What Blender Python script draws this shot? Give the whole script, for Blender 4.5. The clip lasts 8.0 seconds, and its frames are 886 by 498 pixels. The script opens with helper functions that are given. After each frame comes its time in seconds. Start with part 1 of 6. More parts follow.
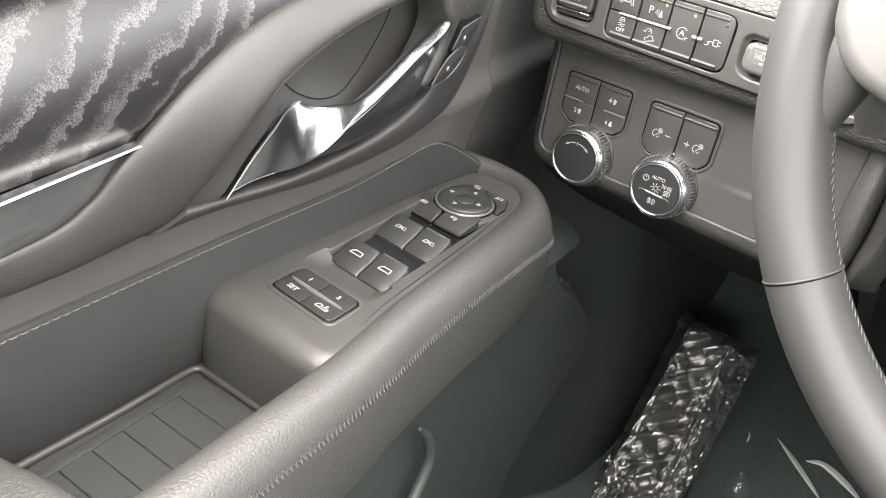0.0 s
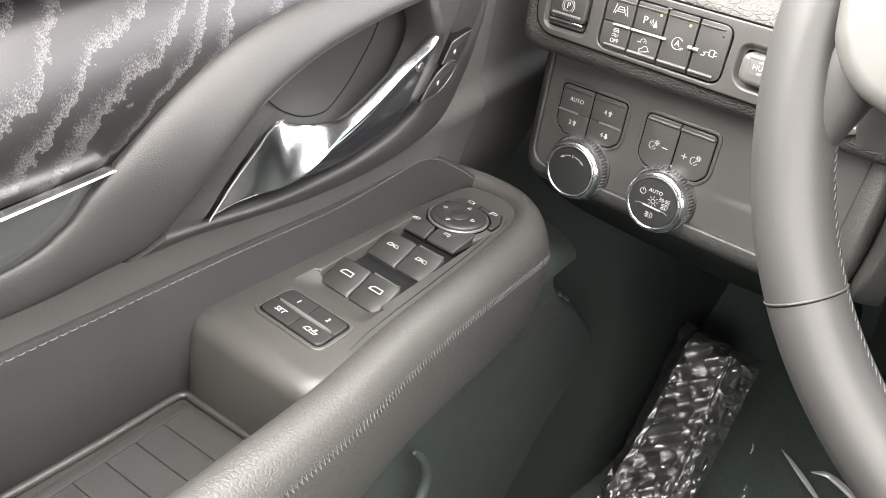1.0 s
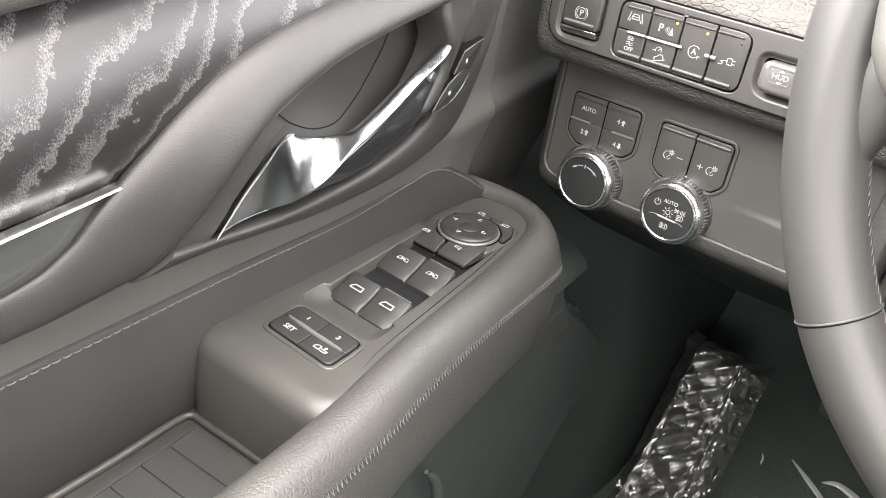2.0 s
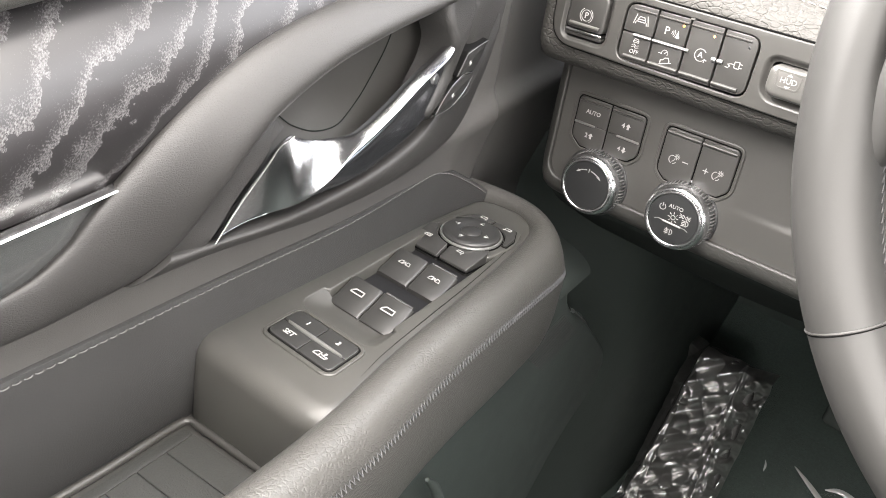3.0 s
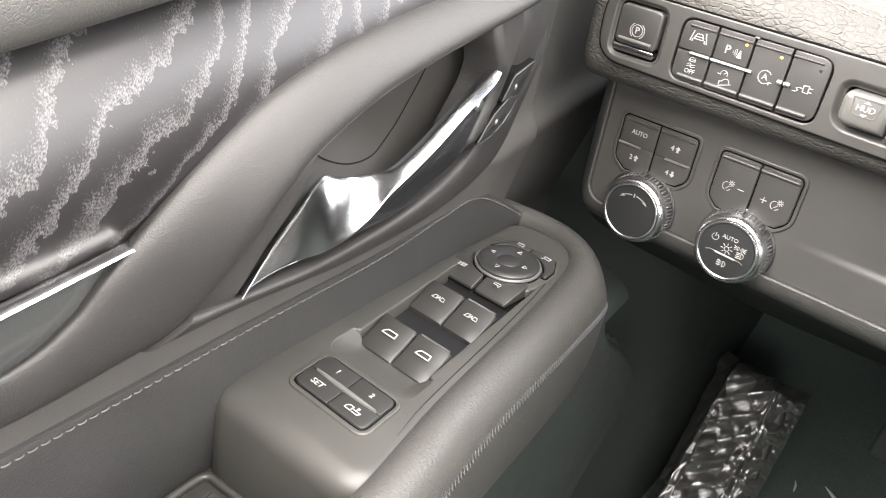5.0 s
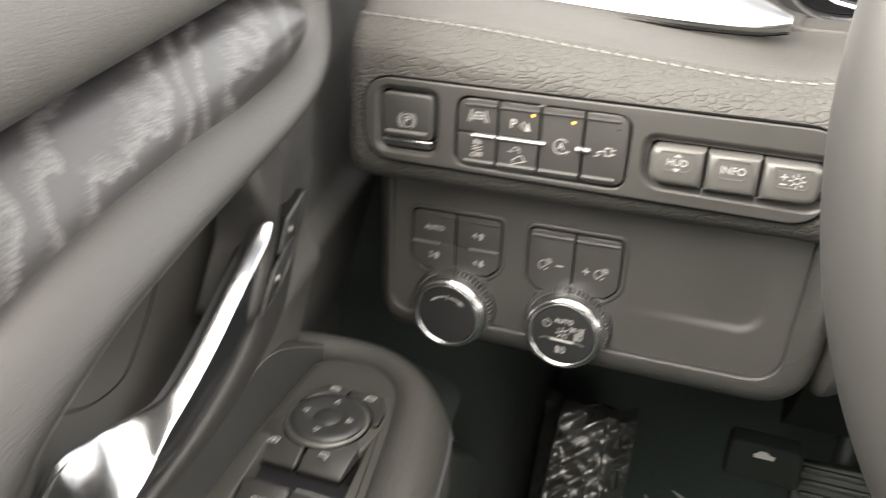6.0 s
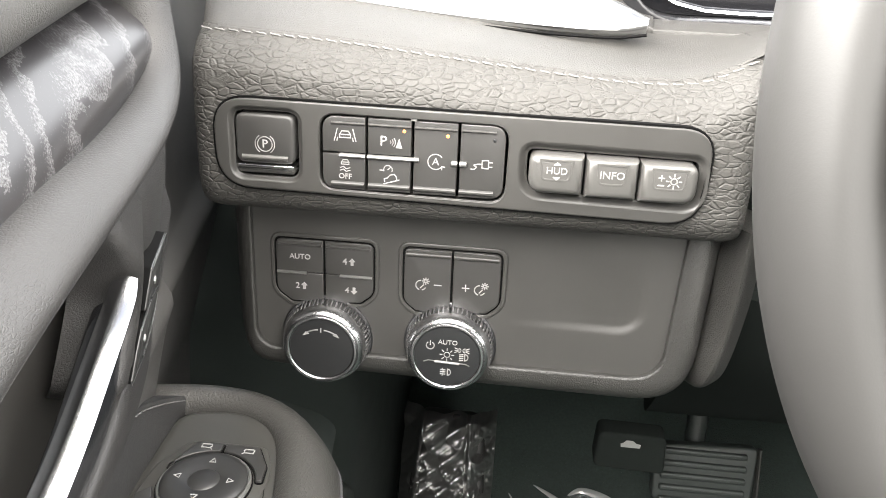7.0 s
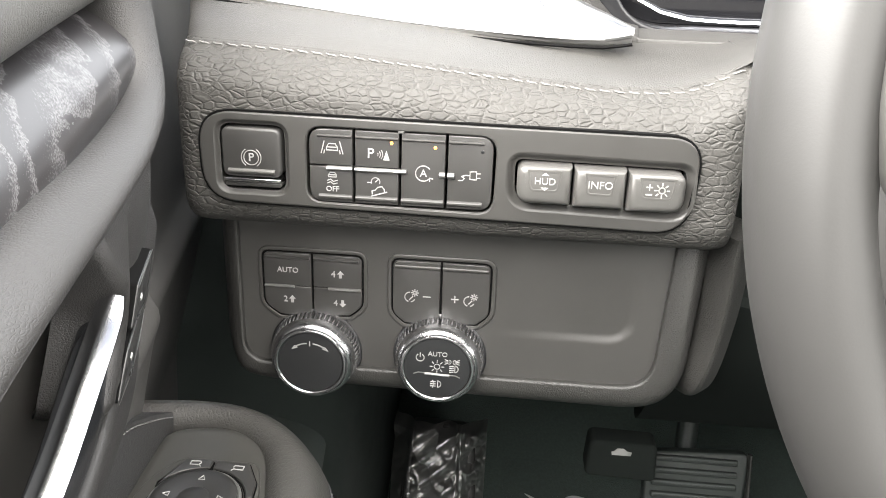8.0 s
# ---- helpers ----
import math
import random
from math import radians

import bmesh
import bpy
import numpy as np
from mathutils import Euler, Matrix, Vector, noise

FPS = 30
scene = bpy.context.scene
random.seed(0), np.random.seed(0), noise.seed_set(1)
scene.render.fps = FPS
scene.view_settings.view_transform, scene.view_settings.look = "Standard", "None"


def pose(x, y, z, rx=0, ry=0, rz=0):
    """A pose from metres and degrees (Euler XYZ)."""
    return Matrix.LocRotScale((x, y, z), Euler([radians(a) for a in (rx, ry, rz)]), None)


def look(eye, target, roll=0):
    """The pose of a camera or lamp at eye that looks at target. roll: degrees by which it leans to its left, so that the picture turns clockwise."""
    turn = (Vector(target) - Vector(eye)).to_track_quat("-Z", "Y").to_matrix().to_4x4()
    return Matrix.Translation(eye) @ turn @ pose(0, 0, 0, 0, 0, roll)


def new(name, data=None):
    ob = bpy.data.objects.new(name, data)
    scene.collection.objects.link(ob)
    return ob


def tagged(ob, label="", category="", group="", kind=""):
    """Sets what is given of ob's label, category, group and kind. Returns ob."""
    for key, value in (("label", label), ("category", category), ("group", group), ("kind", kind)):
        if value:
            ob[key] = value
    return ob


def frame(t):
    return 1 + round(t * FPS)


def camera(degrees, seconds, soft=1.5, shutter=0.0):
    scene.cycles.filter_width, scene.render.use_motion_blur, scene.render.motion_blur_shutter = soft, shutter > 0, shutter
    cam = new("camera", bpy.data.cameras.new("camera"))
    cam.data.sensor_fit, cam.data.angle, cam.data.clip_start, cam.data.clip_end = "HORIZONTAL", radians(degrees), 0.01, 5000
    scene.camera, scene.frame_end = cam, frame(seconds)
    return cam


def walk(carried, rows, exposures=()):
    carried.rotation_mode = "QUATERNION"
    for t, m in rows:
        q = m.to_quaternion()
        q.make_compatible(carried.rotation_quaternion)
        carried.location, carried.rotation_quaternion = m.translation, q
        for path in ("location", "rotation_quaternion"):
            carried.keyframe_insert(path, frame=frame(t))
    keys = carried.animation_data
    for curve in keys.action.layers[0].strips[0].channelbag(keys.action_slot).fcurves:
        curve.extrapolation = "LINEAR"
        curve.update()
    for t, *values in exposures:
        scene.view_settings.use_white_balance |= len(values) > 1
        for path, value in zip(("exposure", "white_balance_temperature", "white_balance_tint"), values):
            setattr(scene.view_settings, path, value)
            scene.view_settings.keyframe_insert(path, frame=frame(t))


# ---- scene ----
cam = camera(57.0, 8.0, soft=0.75, shutter=0.4)
PATH = [
    (0, (0.001, 0.041, 0.878), (-1.009, 1.48, -0.076), 10.6),
    (0.5, (-0.002, 0.051, 0.879), (-1.016, 1.495, -0.063), 10.2),
    (1, (-0.004, 0.054, 0.878), (-1.023, 1.498, -0.058), 9.8),
    (1.5, (-0.011, 0.057, 0.877), (-1.034, 1.502, -0.053), 9.5),
    (3, (-0.021, 0.064, 0.874), (-1.05, 1.511, -0.046), 9.8),
    (3.5, (-0.02, 0.066, 0.873), (-1.048, 1.513, -0.048), 10.1),
    (4, (-0.022, 0.066, 0.873), (-1.056, 1.512, -0.044), 10.2),
    (4.2, (-0.024, 0.068, 0.871), (-1.063, 1.515, -0.038), 10.4),
    (5.3, (-0.07, 0.089, 0.877), (-1.101, 1.514, -0.073), 10.0),
    (5.5, (-0.075, 0.09, 0.873), (-1.078, 1.568, -0.026), 9.2),
    (5.7, (-0.1, 0.107, 0.881), (-0.955, 1.708, 0.042), 6.0),
    (6, (-0.122, 0.158, 0.881), (-0.722, 1.898, 0.098), 2.5),
    (6.5, (-0.154, 0.182, 0.871), (-0.424, 2.013, 0.113), 2.1),
    (7, (-0.153, 0.177, 0.878), (-0.334, 2.022, 0.129), 2.4),
    (7.5, (-0.154, 0.178, 0.877), (-0.315, 2.029, 0.137), 2.1),
    (8, (-0.154, 0.179, 0.879), (-0.305, 2.034, 0.149), 2.0),
]
walk(cam, [(t, look(eye, target, roll)) for t, eye, target, roll in PATH],
     [(0, 0.69, 6550, 11), (4.2, 0.70, 6600, 12), (5.3, 0.72, 6600, 12), (5.5, 0.86, 6600, 12), (5.7, 0.62, 6700, 11), (6.0, -0.06, 6900, 10), (6.5, 0.34, 6700, 10), (7.0, 0.50, 6550, 10), (7.5, 0.40, 6550, 10), (8.0, 0.37, 6500, 10)])

# ---- light ----
world = bpy.data.worlds.new("world")
scene.world = world
world.use_nodes = True
wn, wl = world.node_tree.nodes, world.node_tree.links
bg = wn["Background"]
sky = wn.new("ShaderNodeTexSky")
sky.sky_type, sky.sun_disc = "NISHITA", False
sky.sun_elevation, sky.sun_rotation = radians(48), radians(250)
wl.new(sky.outputs["Color"], bg.inputs["Color"])
bg.inputs["Strength"].default_value = 0.14


def area(name, eye, target, sx, sy, power, color=(1, 1, 1)):
    data = bpy.data.lights.new(name, "AREA")
    data.shape, data.size, data.size_y, data.energy, data.color = "RECTANGLE", sx, sy, power, color
    ob = new(name, data)
    ob.matrix_world = look(eye, target)
    return ob


# daylight through the side window, the windscreen, the far side window and the rear window
area("side_window_light", (-0.62, 0.05, 1.20), (-0.1, 0.25, 0.72), 1.40, 0.50, 88.0, (1.0, 0.975, 0.94))
# unseen lamp added under the closed headliner to brighten the cabin from above
area("overhead_fill_light", (0.20, 0.01, 1.335), (0.20, 0.02, 0.6), 1.5, 0.92, 54.0, (1.0, 0.965, 0.92))
area("windscreen_light", (0.35, 0.78, 1.15), (0.12, 0.36, 0.78), 1.6, 0.70, 26.0, (0.97, 0.985, 1.0))
area("far_window_light", (1.32, -0.28, 1.12), (-0.2, 0.10, 0.80), 1.5, 0.56, 22.0, (1.0, 0.965, 0.93))
area("rear_window_light", (0.40, -1.26, 1.02), (-0.15, 0.50, 0.72), 1.3, 0.34, 26.0, (1.0, 0.97, 0.935))


# ---- materials ----
def material(name, color, rough=0.5, metal=0.0, vary=0.15, vary_scale=40.0, bump=0.0, bump_scale=900.0,
             bump_kind="noise", coat=0.0, spec=0.5, stretch=(1, 1, 1), rough_vary=0.08, crease=0.16):
    m = bpy.data.materials.new(name)
    m.use_nodes = True
    n, l = m.node_tree.nodes, m.node_tree.links
    b = n["Principled BSDF"]
    b.inputs["Metallic"].default_value = metal
    b.inputs["Specular IOR Level"].default_value = spec
    b.inputs["Coat Weight"].default_value = coat
    b.inputs["Coat Roughness"].default_value = 0.12
    geo = n.new("ShaderNodeNewGeometry")
    mp = n.new("ShaderNodeMapping")
    mp.inputs["Scale"].default_value = stretch
    l.new(geo.outputs["Position"], mp.inputs["Vector"])
    big = n.new("ShaderNodeTexNoise")
    big.inputs["Scale"].default_value, big.inputs["Detail"].default_value = vary_scale, 6
    l.new(mp.outputs[0], big.inputs["Vector"])
    mix = n.new("ShaderNodeMix")
    mix.data_type = "RGBA"
    mix.inputs["A"].default_value = [max(0, c * (1 - vary)) for c in color] + [1]
    mix.inputs["B"].default_value = [min(1, c * (1 + vary)) for c in color] + [1]
    l.new(big.outputs["Fac"], mix.inputs["Factor"])
    l.new(mix.outputs["Result"], b.inputs["Base Color"])
    rr = n.new("ShaderNodeMapRange")
    rr.inputs["To Min"].default_value, rr.inputs["To Max"].default_value = max(0.02, rough - rough_vary), min(1, rough + rough_vary)
    l.new(big.outputs["Fac"], rr.inputs["Value"])
    l.new(rr.outputs[0], b.inputs["Roughness"])
    if bump:
        bp = n.new("ShaderNodeBump")
        bp.inputs["Strength"].default_value = min(1.0, bump)
        if bump_kind == "leather":
            # soft cells parted by thin creases that fade in and out, with a second, finer net between them
            warp = n.new("ShaderNodeTexNoise")
            warp.inputs["Scale"].default_value, warp.inputs["Detail"].default_value = bump_scale * 0.6, 4
            l.new(mp.outputs[0], warp.inputs["Vector"])
            add = n.new("ShaderNodeVectorMath")
            add.operation = "MULTIPLY_ADD"
            add.inputs[1].default_value = [0.8 / bump_scale] * 3
            l.new(warp.outputs["Color"], add.inputs[0])
            l.new(mp.outputs[0], add.inputs[2])
            height = None
            for k, width, weight, lo, hi in ((1.0, crease, 1.0, 0.28, 0.52), (2.1, crease * 1.6, 0.3, 0.45, 0.65)):
                edge = n.new("ShaderNodeTexVoronoi")
                edge.feature = "DISTANCE_TO_EDGE"
                edge.inputs["Scale"].default_value = bump_scale * k
                l.new(add.outputs[0], edge.inputs["Vector"])
                ramp = n.new("ShaderNodeMapRange")
                ramp.interpolation_type = "SMOOTHSTEP"
                ramp.inputs["From Max"].default_value = width
                ramp.inputs["To Min"].default_value, ramp.inputs["To Max"].default_value = -weight, 0.0
                l.new(edge.outputs["Distance"], ramp.inputs["Value"])
                low = n.new("ShaderNodeTexNoise")
                low.inputs["Scale"].default_value, low.inputs["Detail"].default_value = bump_scale * 0.42 * k, 2
                l.new(mp.outputs[0], low.inputs["Vector"])
                fade = n.new("ShaderNodeMapRange")
                fade.inputs["From Min"].default_value, fade.inputs["From Max"].default_value = lo, hi
                fade.inputs["To Min"].default_value = 0.35 if k == 1.0 else 0.0
                l.new(low.outputs["Fac"], fade.inputs["Value"])
                mul = n.new("ShaderNodeMath")
                mul.operation = "MULTIPLY"
                l.new(ramp.outputs[0], mul.inputs[0])
                l.new(fade.outputs[0], mul.inputs[1])
                if height is None:
                    height = mul.outputs[0]
                else:
                    both = n.new("ShaderNodeMath")
                    both.operation = "ADD"
                    l.new(height, both.inputs[0])
                    l.new(mul.outputs[0], both.inputs[1])
                    height = both.outputs[0]
            swell = n.new("ShaderNodeMath")
            swell.operation = "MULTIPLY_ADD"
            swell.inputs[1].default_value = 0.32
            l.new(warp.outputs["Fac"], swell.inputs[0])
            l.new(height, swell.inputs[2])
            l.new(swell.outputs[0], bp.inputs["Height"])
            bp.inputs["Distance"].default_value = 0.16 / bump_scale
        else:
            fine = n.new("ShaderNodeTexNoise")
            fine.inputs["Scale"].default_value, fine.inputs["Detail"].default_value = bump_scale, 3
            l.new(mp.outputs[0], fine.inputs["Vector"])
            l.new(fine.outputs["Fac"], bp.inputs["Height"])
            bp.inputs["Distance"].default_value = 0.6 / bump_scale
        l.new(bp.outputs[0], b.inputs["Normal"])
    return m


LEATHER_DASH = material("grained_dash_leather", (0.045, 0.0434, 0.0402), 0.60, vary=0.10, vary_scale=25, spec=0.30, bump=0.78, bump_scale=300, bump_kind="leather", stretch=(0.64, 1, 1.14), crease=0.19)
LEATHER_TOP = material("fine_dash_leather", (0.040, 0.0387, 0.036), 0.50, bump=0.45, bump_scale=800, bump_kind="leather")
LEATHER_ARM = material("armrest_leather", (0.042, 0.0408, 0.038), 0.42, vary_scale=18, bump=0.37, bump_scale=420, bump_kind="leather", stretch=(1.2, 0.85, 1.1), crease=0.26)
LEATHER_PULL = material("pull_leather", (0.0168, 0.0160, 0.0153), 0.56, bump=0.42, bump_scale=1000, bump_kind="leather", stretch=(1, 0.7, 1.2), crease=0.24)
LEATHER_WHEEL = material("wheel_leather", (0.0265, 0.0260, 0.0250), 0.50, vary_scale=20, bump=0.06, bump_scale=1500, spec=0.4)
VINYL_DOOR = material("soft_door_vinyl", (0.066, 0.0633, 0.0610), 0.45, bump=0.3, bump_scale=700, bump_kind="leather")
VINYL_BELT = material("padded_door_vinyl", (0.031, 0.0307, 0.0305), 0.42, bump=0.35, bump_scale=600, bump_kind="leather")
PANEL_PLASTIC = material("satin_lower_panel", (0.035, 0.034, 0.0318), 0.46, bump=0.12, bump_scale=2500)
SMOKE_PLATE = material("smoked_glossy_plate", (0.12, 0.124, 0.134), 0.14, metal=0.9, vary=0.08, rough_vary=0.04)
FOOT_DARK = material("black_footwell_lining", (0.038, 0.0490, 0.0445), 0.8, bump=0.3, bump_scale=1500)
PLASTIC = material("satin_dark_plastic", (0.034, 0.0330, 0.0308), 0.42, bump=0.12, bump_scale=2500)
PLASTIC_POD = material("satin_pod_plastic", (0.043, 0.042, 0.0385), 0.40, bump=0.12, bump_scale=2600)
PLASTIC_GRAIN = material("grained_plastic", (0.0225, 0.0220, 0.0203), 0.46, bump=0.9, bump_scale=1300)
PLASTIC_DARK = material("matt_black_plastic", (0.0235, 0.0290, 0.0268), 0.55, bump=0.3, bump_scale=1500)
BUTTON = material("button_plastic", (0.033, 0.0322, 0.0308), 0.36, vary=0.1, bump=0.06, bump_scale=3000)
BUTTON_POD = material("dark_pod_button", (0.022, 0.0218, 0.0212), 0.38, vary=0.1, bump=0.06, bump_scale=3000)
KEY_POD = material("satin_window_key", (0.0265, 0.0260, 0.0250), 0.38, vary=0.1, bump=0.06, bump_scale=3000)
GREY_PANEL = material("glossy_grey_panel", (0.15, 0.153, 0.152), 0.22, metal=0.75, vary=0.1)
BUTTON_LIGHT = material("silver_grey_button", (0.075, 0.073, 0.069), 0.40, metal=0.2, vary=0.06)
DOOR_EDGE = material("dark_door_edge", (0.055, 0.0535, 0.052), 0.6, bump=0.3, bump_scale=1500, spec=0.3)
# paler and glossier than the card, to paint the highlight on its edge
CARD_EDGE_GLINT = material("pale_card_edge_glint", (0.045, 0.050, 0.048), 0.26, vary=0.2, spec=0.8)
BLACK = material("piano_black", (0.011, 0.011, 0.012), 0.3, vary=0.1)
GAP = material("gap_black", (0.004, 0.004, 0.004), 0.8, spec=0.05)
DULL = material("dull_black_plastic", (0.013, 0.0155, 0.0143), 0.9, spec=0.1)
RUBBER = material("rubber_mat", (0.021, 0.0216, 0.0200), 0.65, vary=0.3, vary_scale=120, bump=0.6, bump_scale=1100)
CHROME = material("bright_chrome", (0.80, 0.80, 0.80), 0.20, metal=1.0, vary=0.03, rough_vary=0.03)
FOOT_RUBBER = material("black_tread_rubber", (0.030, 0.029, 0.029), 0.5, bump=0.2, bump_scale=900)
SMOKE = material("smoked_chrome", (0.46, 0.465, 0.48), 0.32, metal=1.0, vary=0.08, rough_vary=0.04)
SILVER = material("brushed_silver_trim", (0.47, 0.47, 0.467), 0.3, metal=1.0, vary=0.06, vary_scale=60)
GREY_METAL = material("grey_metal_paint", (0.23, 0.23, 0.222), 0.38, metal=0.7, vary=0.05)
WHITE_INK = material("white_print", (0.28, 0.28, 0.272), 0.5, vary=0.03)
KNURL = material("ribbed_dark_chrome", (0.34, 0.34, 0.344), 0.3, metal=1.0, vary=0.04)
POLISH = material("mirror_chrome", (0.54, 0.54, 0.55), 0.26, metal=1.0, vary=0.03, rough_vary=0.02)
BOWL = material("smooth_bowl_plastic", (0.033, 0.032, 0.030), 0.42, bump=0.12, bump_scale=2600)
LEVER = material("soft_polished_chrome", (0.60, 0.605, 0.62), 0.25, metal=1.0, vary=0.03, rough_vary=0.03)
CAP = material("smooth_black_cap", (0.012, 0.0125, 0.013), 0.42, bump=0.06, bump_scale=3000)
THREAD = material("grey_thread", (0.10, 0.099, 0.097), 0.7, vary=0.25, vary_scale=900)
THREAD_PALE = material("pale_thread", (0.16, 0.157, 0.150), 0.7, vary=0.25, vary_scale=900)
THREAD_SEAM = material("seam_thread", (0.045, 0.044, 0.043), 0.6)
SPOKE = material("satin_grey_spoke", (0.052, 0.051, 0.048), 0.42, bump=0.08, bump_scale=2500)
THREAD_DARK = material("dark_thread", (0.10, 0.10, 0.105), 0.7, vary=0.25, vary_scale=900)
CARPET = material("black_carpet", (0.038, 0.0520, 0.0465), 0.95, vary=0.4, vary_scale=300, bump=0.8, bump_scale=700)
SEATS = material("dark_rear_lining", (0.10, 0.098, 0.094), 0.8, bump=0.3, bump_scale=900)
CABIN = material("cabin_lining", (0.42, 0.41, 0.39), 0.8, bump=0.3, bump_scale=900)
SCREEN = material("screen_glass", (0.004, 0.004, 0.005), 0.06, coat=1.0)


def film_material(name, tint, clear, rough):
    """Thin film: partly seen through, glossy on every crease."""
    m = bpy.data.materials.new(name)
    m.use_nodes = True
    n, l = m.node_tree.nodes, m.node_tree.links
    b = n["Principled BSDF"]
    b.inputs["Base Color"].default_value = (*tint, 1)
    b.inputs["Roughness"].default_value = rough
    b.inputs["Specular IOR Level"].default_value = 1.0
    b.inputs["IOR"].default_value = 2.2
    b.inputs["Coat Weight"].default_value = 1.0
    b.inputs["Coat IOR"].default_value = 2.0
    b.inputs["Coat Roughness"].default_value = 0.14
    see = n.new("ShaderNodeBsdfTransparent")
    mix = n.new("ShaderNodeMixShader")
    mix.inputs["Fac"].default_value = clear
    l.new(b.outputs[0], mix.inputs[1])
    l.new(see.outputs[0], mix.inputs[2])
    l.new(mix.outputs[0], n["Material Output"].inputs["Surface"])
    return m


FILM_CLEAR = film_material("clear_crinkled_film", (0.045, 0.0435, 0.042), 0.20, 0.30)
# opaque near-white: the highlights on the loose film's creases, put into colour
FOLD_GLINT = film_material("white_fold_glint", (0.80, 0.81, 0.80), 0.0, 0.25)
FILM_THIN = film_material("thin_clear_film", (0.03, 0.03, 0.03), 0.94, 0.2)


def glow_material(name, color, strength):
    m = bpy.data.materials.new(name)
    m.use_nodes = True
    b = m.node_tree.nodes["Principled BSDF"]
    b.inputs["Base Color"].default_value = (*color, 1)
    b.inputs["Emission Color"].default_value = (*color, 1)
    b.inputs["Emission Strength"].default_value = strength
    return m


AMBER_LIT = glow_material("lit_amber_lamp", (1.0, 0.42, 0.07), 1.3)
SCREEN_LINE = glow_material("lit_screen_line", (0.92, 0.94, 1.0), 1.6)


def wood_material():
    """Dark open-pore wood: pale pores gather along one side of every growth line."""
    m = bpy.data.materials.new("figured_dark_wood")
    m.use_nodes = True
    n, l = m.node_tree.nodes, m.node_tree.links
    b = n["Principled BSDF"]
    b.inputs["Roughness"].default_value = 0.45
    b.inputs["Specular IOR Level"].default_value = 0.2
    b.inputs["Coat Weight"].default_value = 0.5
    b.inputs["Coat Roughness"].default_value = 0.26

    def math_node(op, a, c):
        k = n.new("ShaderNodeMath")
        k.operation = op
        for i, v in enumerate((a, c)):
            if isinstance(v, (int, float)):
                k.inputs[i].default_value = v
            else:
                l.new(v, k.inputs[i])
        return k.outputs[0]

    geo = n.new("ShaderNodeNewGeometry")
    sep = n.new("ShaderNodeSeparateXYZ")
    l.new(geo.outputs["Position"], sep.inputs[0])
    across = math_node("SUBTRACT", sep.outputs["Y"], math_node("MULTIPLY", sep.outputs["Z"], 0.95))
    lengthwise = math_node("ADD", sep.outputs["Z"], math_node("MULTIPLY", sep.outputs["Y"], 0.95))

    def grain(scale, squeeze, detail, rough):
        c = n.new("ShaderNodeCombineXYZ")
        l.new(across, c.inputs[0])
        l.new(math_node("MULTIPLY", lengthwise, squeeze), c.inputs[1])
        t = n.new("ShaderNodeTexNoise")
        t.inputs["Scale"].default_value, t.inputs["Detail"].default_value, t.inputs["Roughness"].default_value = scale, detail, rough
        l.new(c.outputs[0], t.inputs["Vector"])
        return t.outputs["Fac"]

    v = math_node("ADD", math_node("MULTIPLY", across, 54.0), math_node("MULTIPLY", grain(17, 0.55, 1.0, 0.5), 3.6))
    v = math_node("ADD", v, math_node("MULTIPLY", grain(75, 1.0, 3, 0.6), 1.15))
    v = math_node("ADD", v, math_node("MULTIPLY", grain(420, 0.8, 2, 0.6), 0.30))
    ramp = math_node("FRACT", v, 0)
    dens = n.new("ShaderNodeMapRange")
    dens.inputs["From Min"].default_value, dens.inputs["From Max"].default_value = 0.42, 0.86
    dens.inputs["To Min"].default_value, dens.inputs["To Max"].default_value = -0.24, 0.03
    l.new(ramp, dens.inputs["Value"])
    pores = n.new("ShaderNodeMapRange")
    pores.inputs["From Min"].default_value, pores.inputs["From Max"].default_value = 0.40, 0.70
    l.new(math_node("ADD", grain(1500, 0.55, 3, 0.6), dens.outputs[0]), pores.inputs["Value"])
    mix = n.new("ShaderNodeMix")
    mix.data_type = "RGBA"
    mix.inputs["A"].default_value = (0.013, 0.012, 0.0125, 1)
    mix.inputs["B"].default_value = (0.090, 0.0875, 0.089, 1)
    l.new(pores.outputs[0], mix.inputs["Factor"])
    l.new(mix.outputs["Result"], b.inputs["Base Color"])
    bp = n.new("ShaderNodeBump")
    bp.inputs["Strength"].default_value, bp.inputs["Distance"].default_value = 0.2, 0.0003
    l.new(pores.outputs[0], bp.inputs["Height"])
    l.new(bp.outputs[0], b.inputs["Normal"])
    return m


WOOD = wood_material()


WEAVE = material("speaker_weave", (0.024, 0.026, 0.025), 0.6)

# ---- mesh helpers ----
DASH = Matrix(((1, 0, 0, 0), (0, 0, -1, 0), (0, 1, 0, 0), (0, 0, 0, 1)))   # local x, y, z -> right, up, towards the driver
FLAT = Matrix.Identity(4)


def dash_at(y):
    return Matrix.Translation((0, y, 0)) @ DASH


def flat_at(z):
    return Matrix.Translation((0, 0, z))


def thing(name, at, label, category, group="", kind=""):
    ob = new(name)
    ob.location = at
    ob.empty_display_size = 0.02
    return tagged(ob, label, category, group, kind)


def world_origin(ob):
    v = Vector((0, 0, 0))
    while ob:
        v += ob.location
        ob = ob.parent
    return v


def finish(bm, sharp=38):
    bmesh.ops.remove_doubles(bm, verts=bm.verts, dist=1e-6)
    bmesh.ops.recalc_face_normals(bm, faces=bm.faces)
    lim = radians(sharp)
    for f in bm.faces:
        f.smooth = True
    for e in bm.edges:
        e.smooth = len(e.link_faces) != 2 or e.calc_face_angle(0) < lim
    return bm


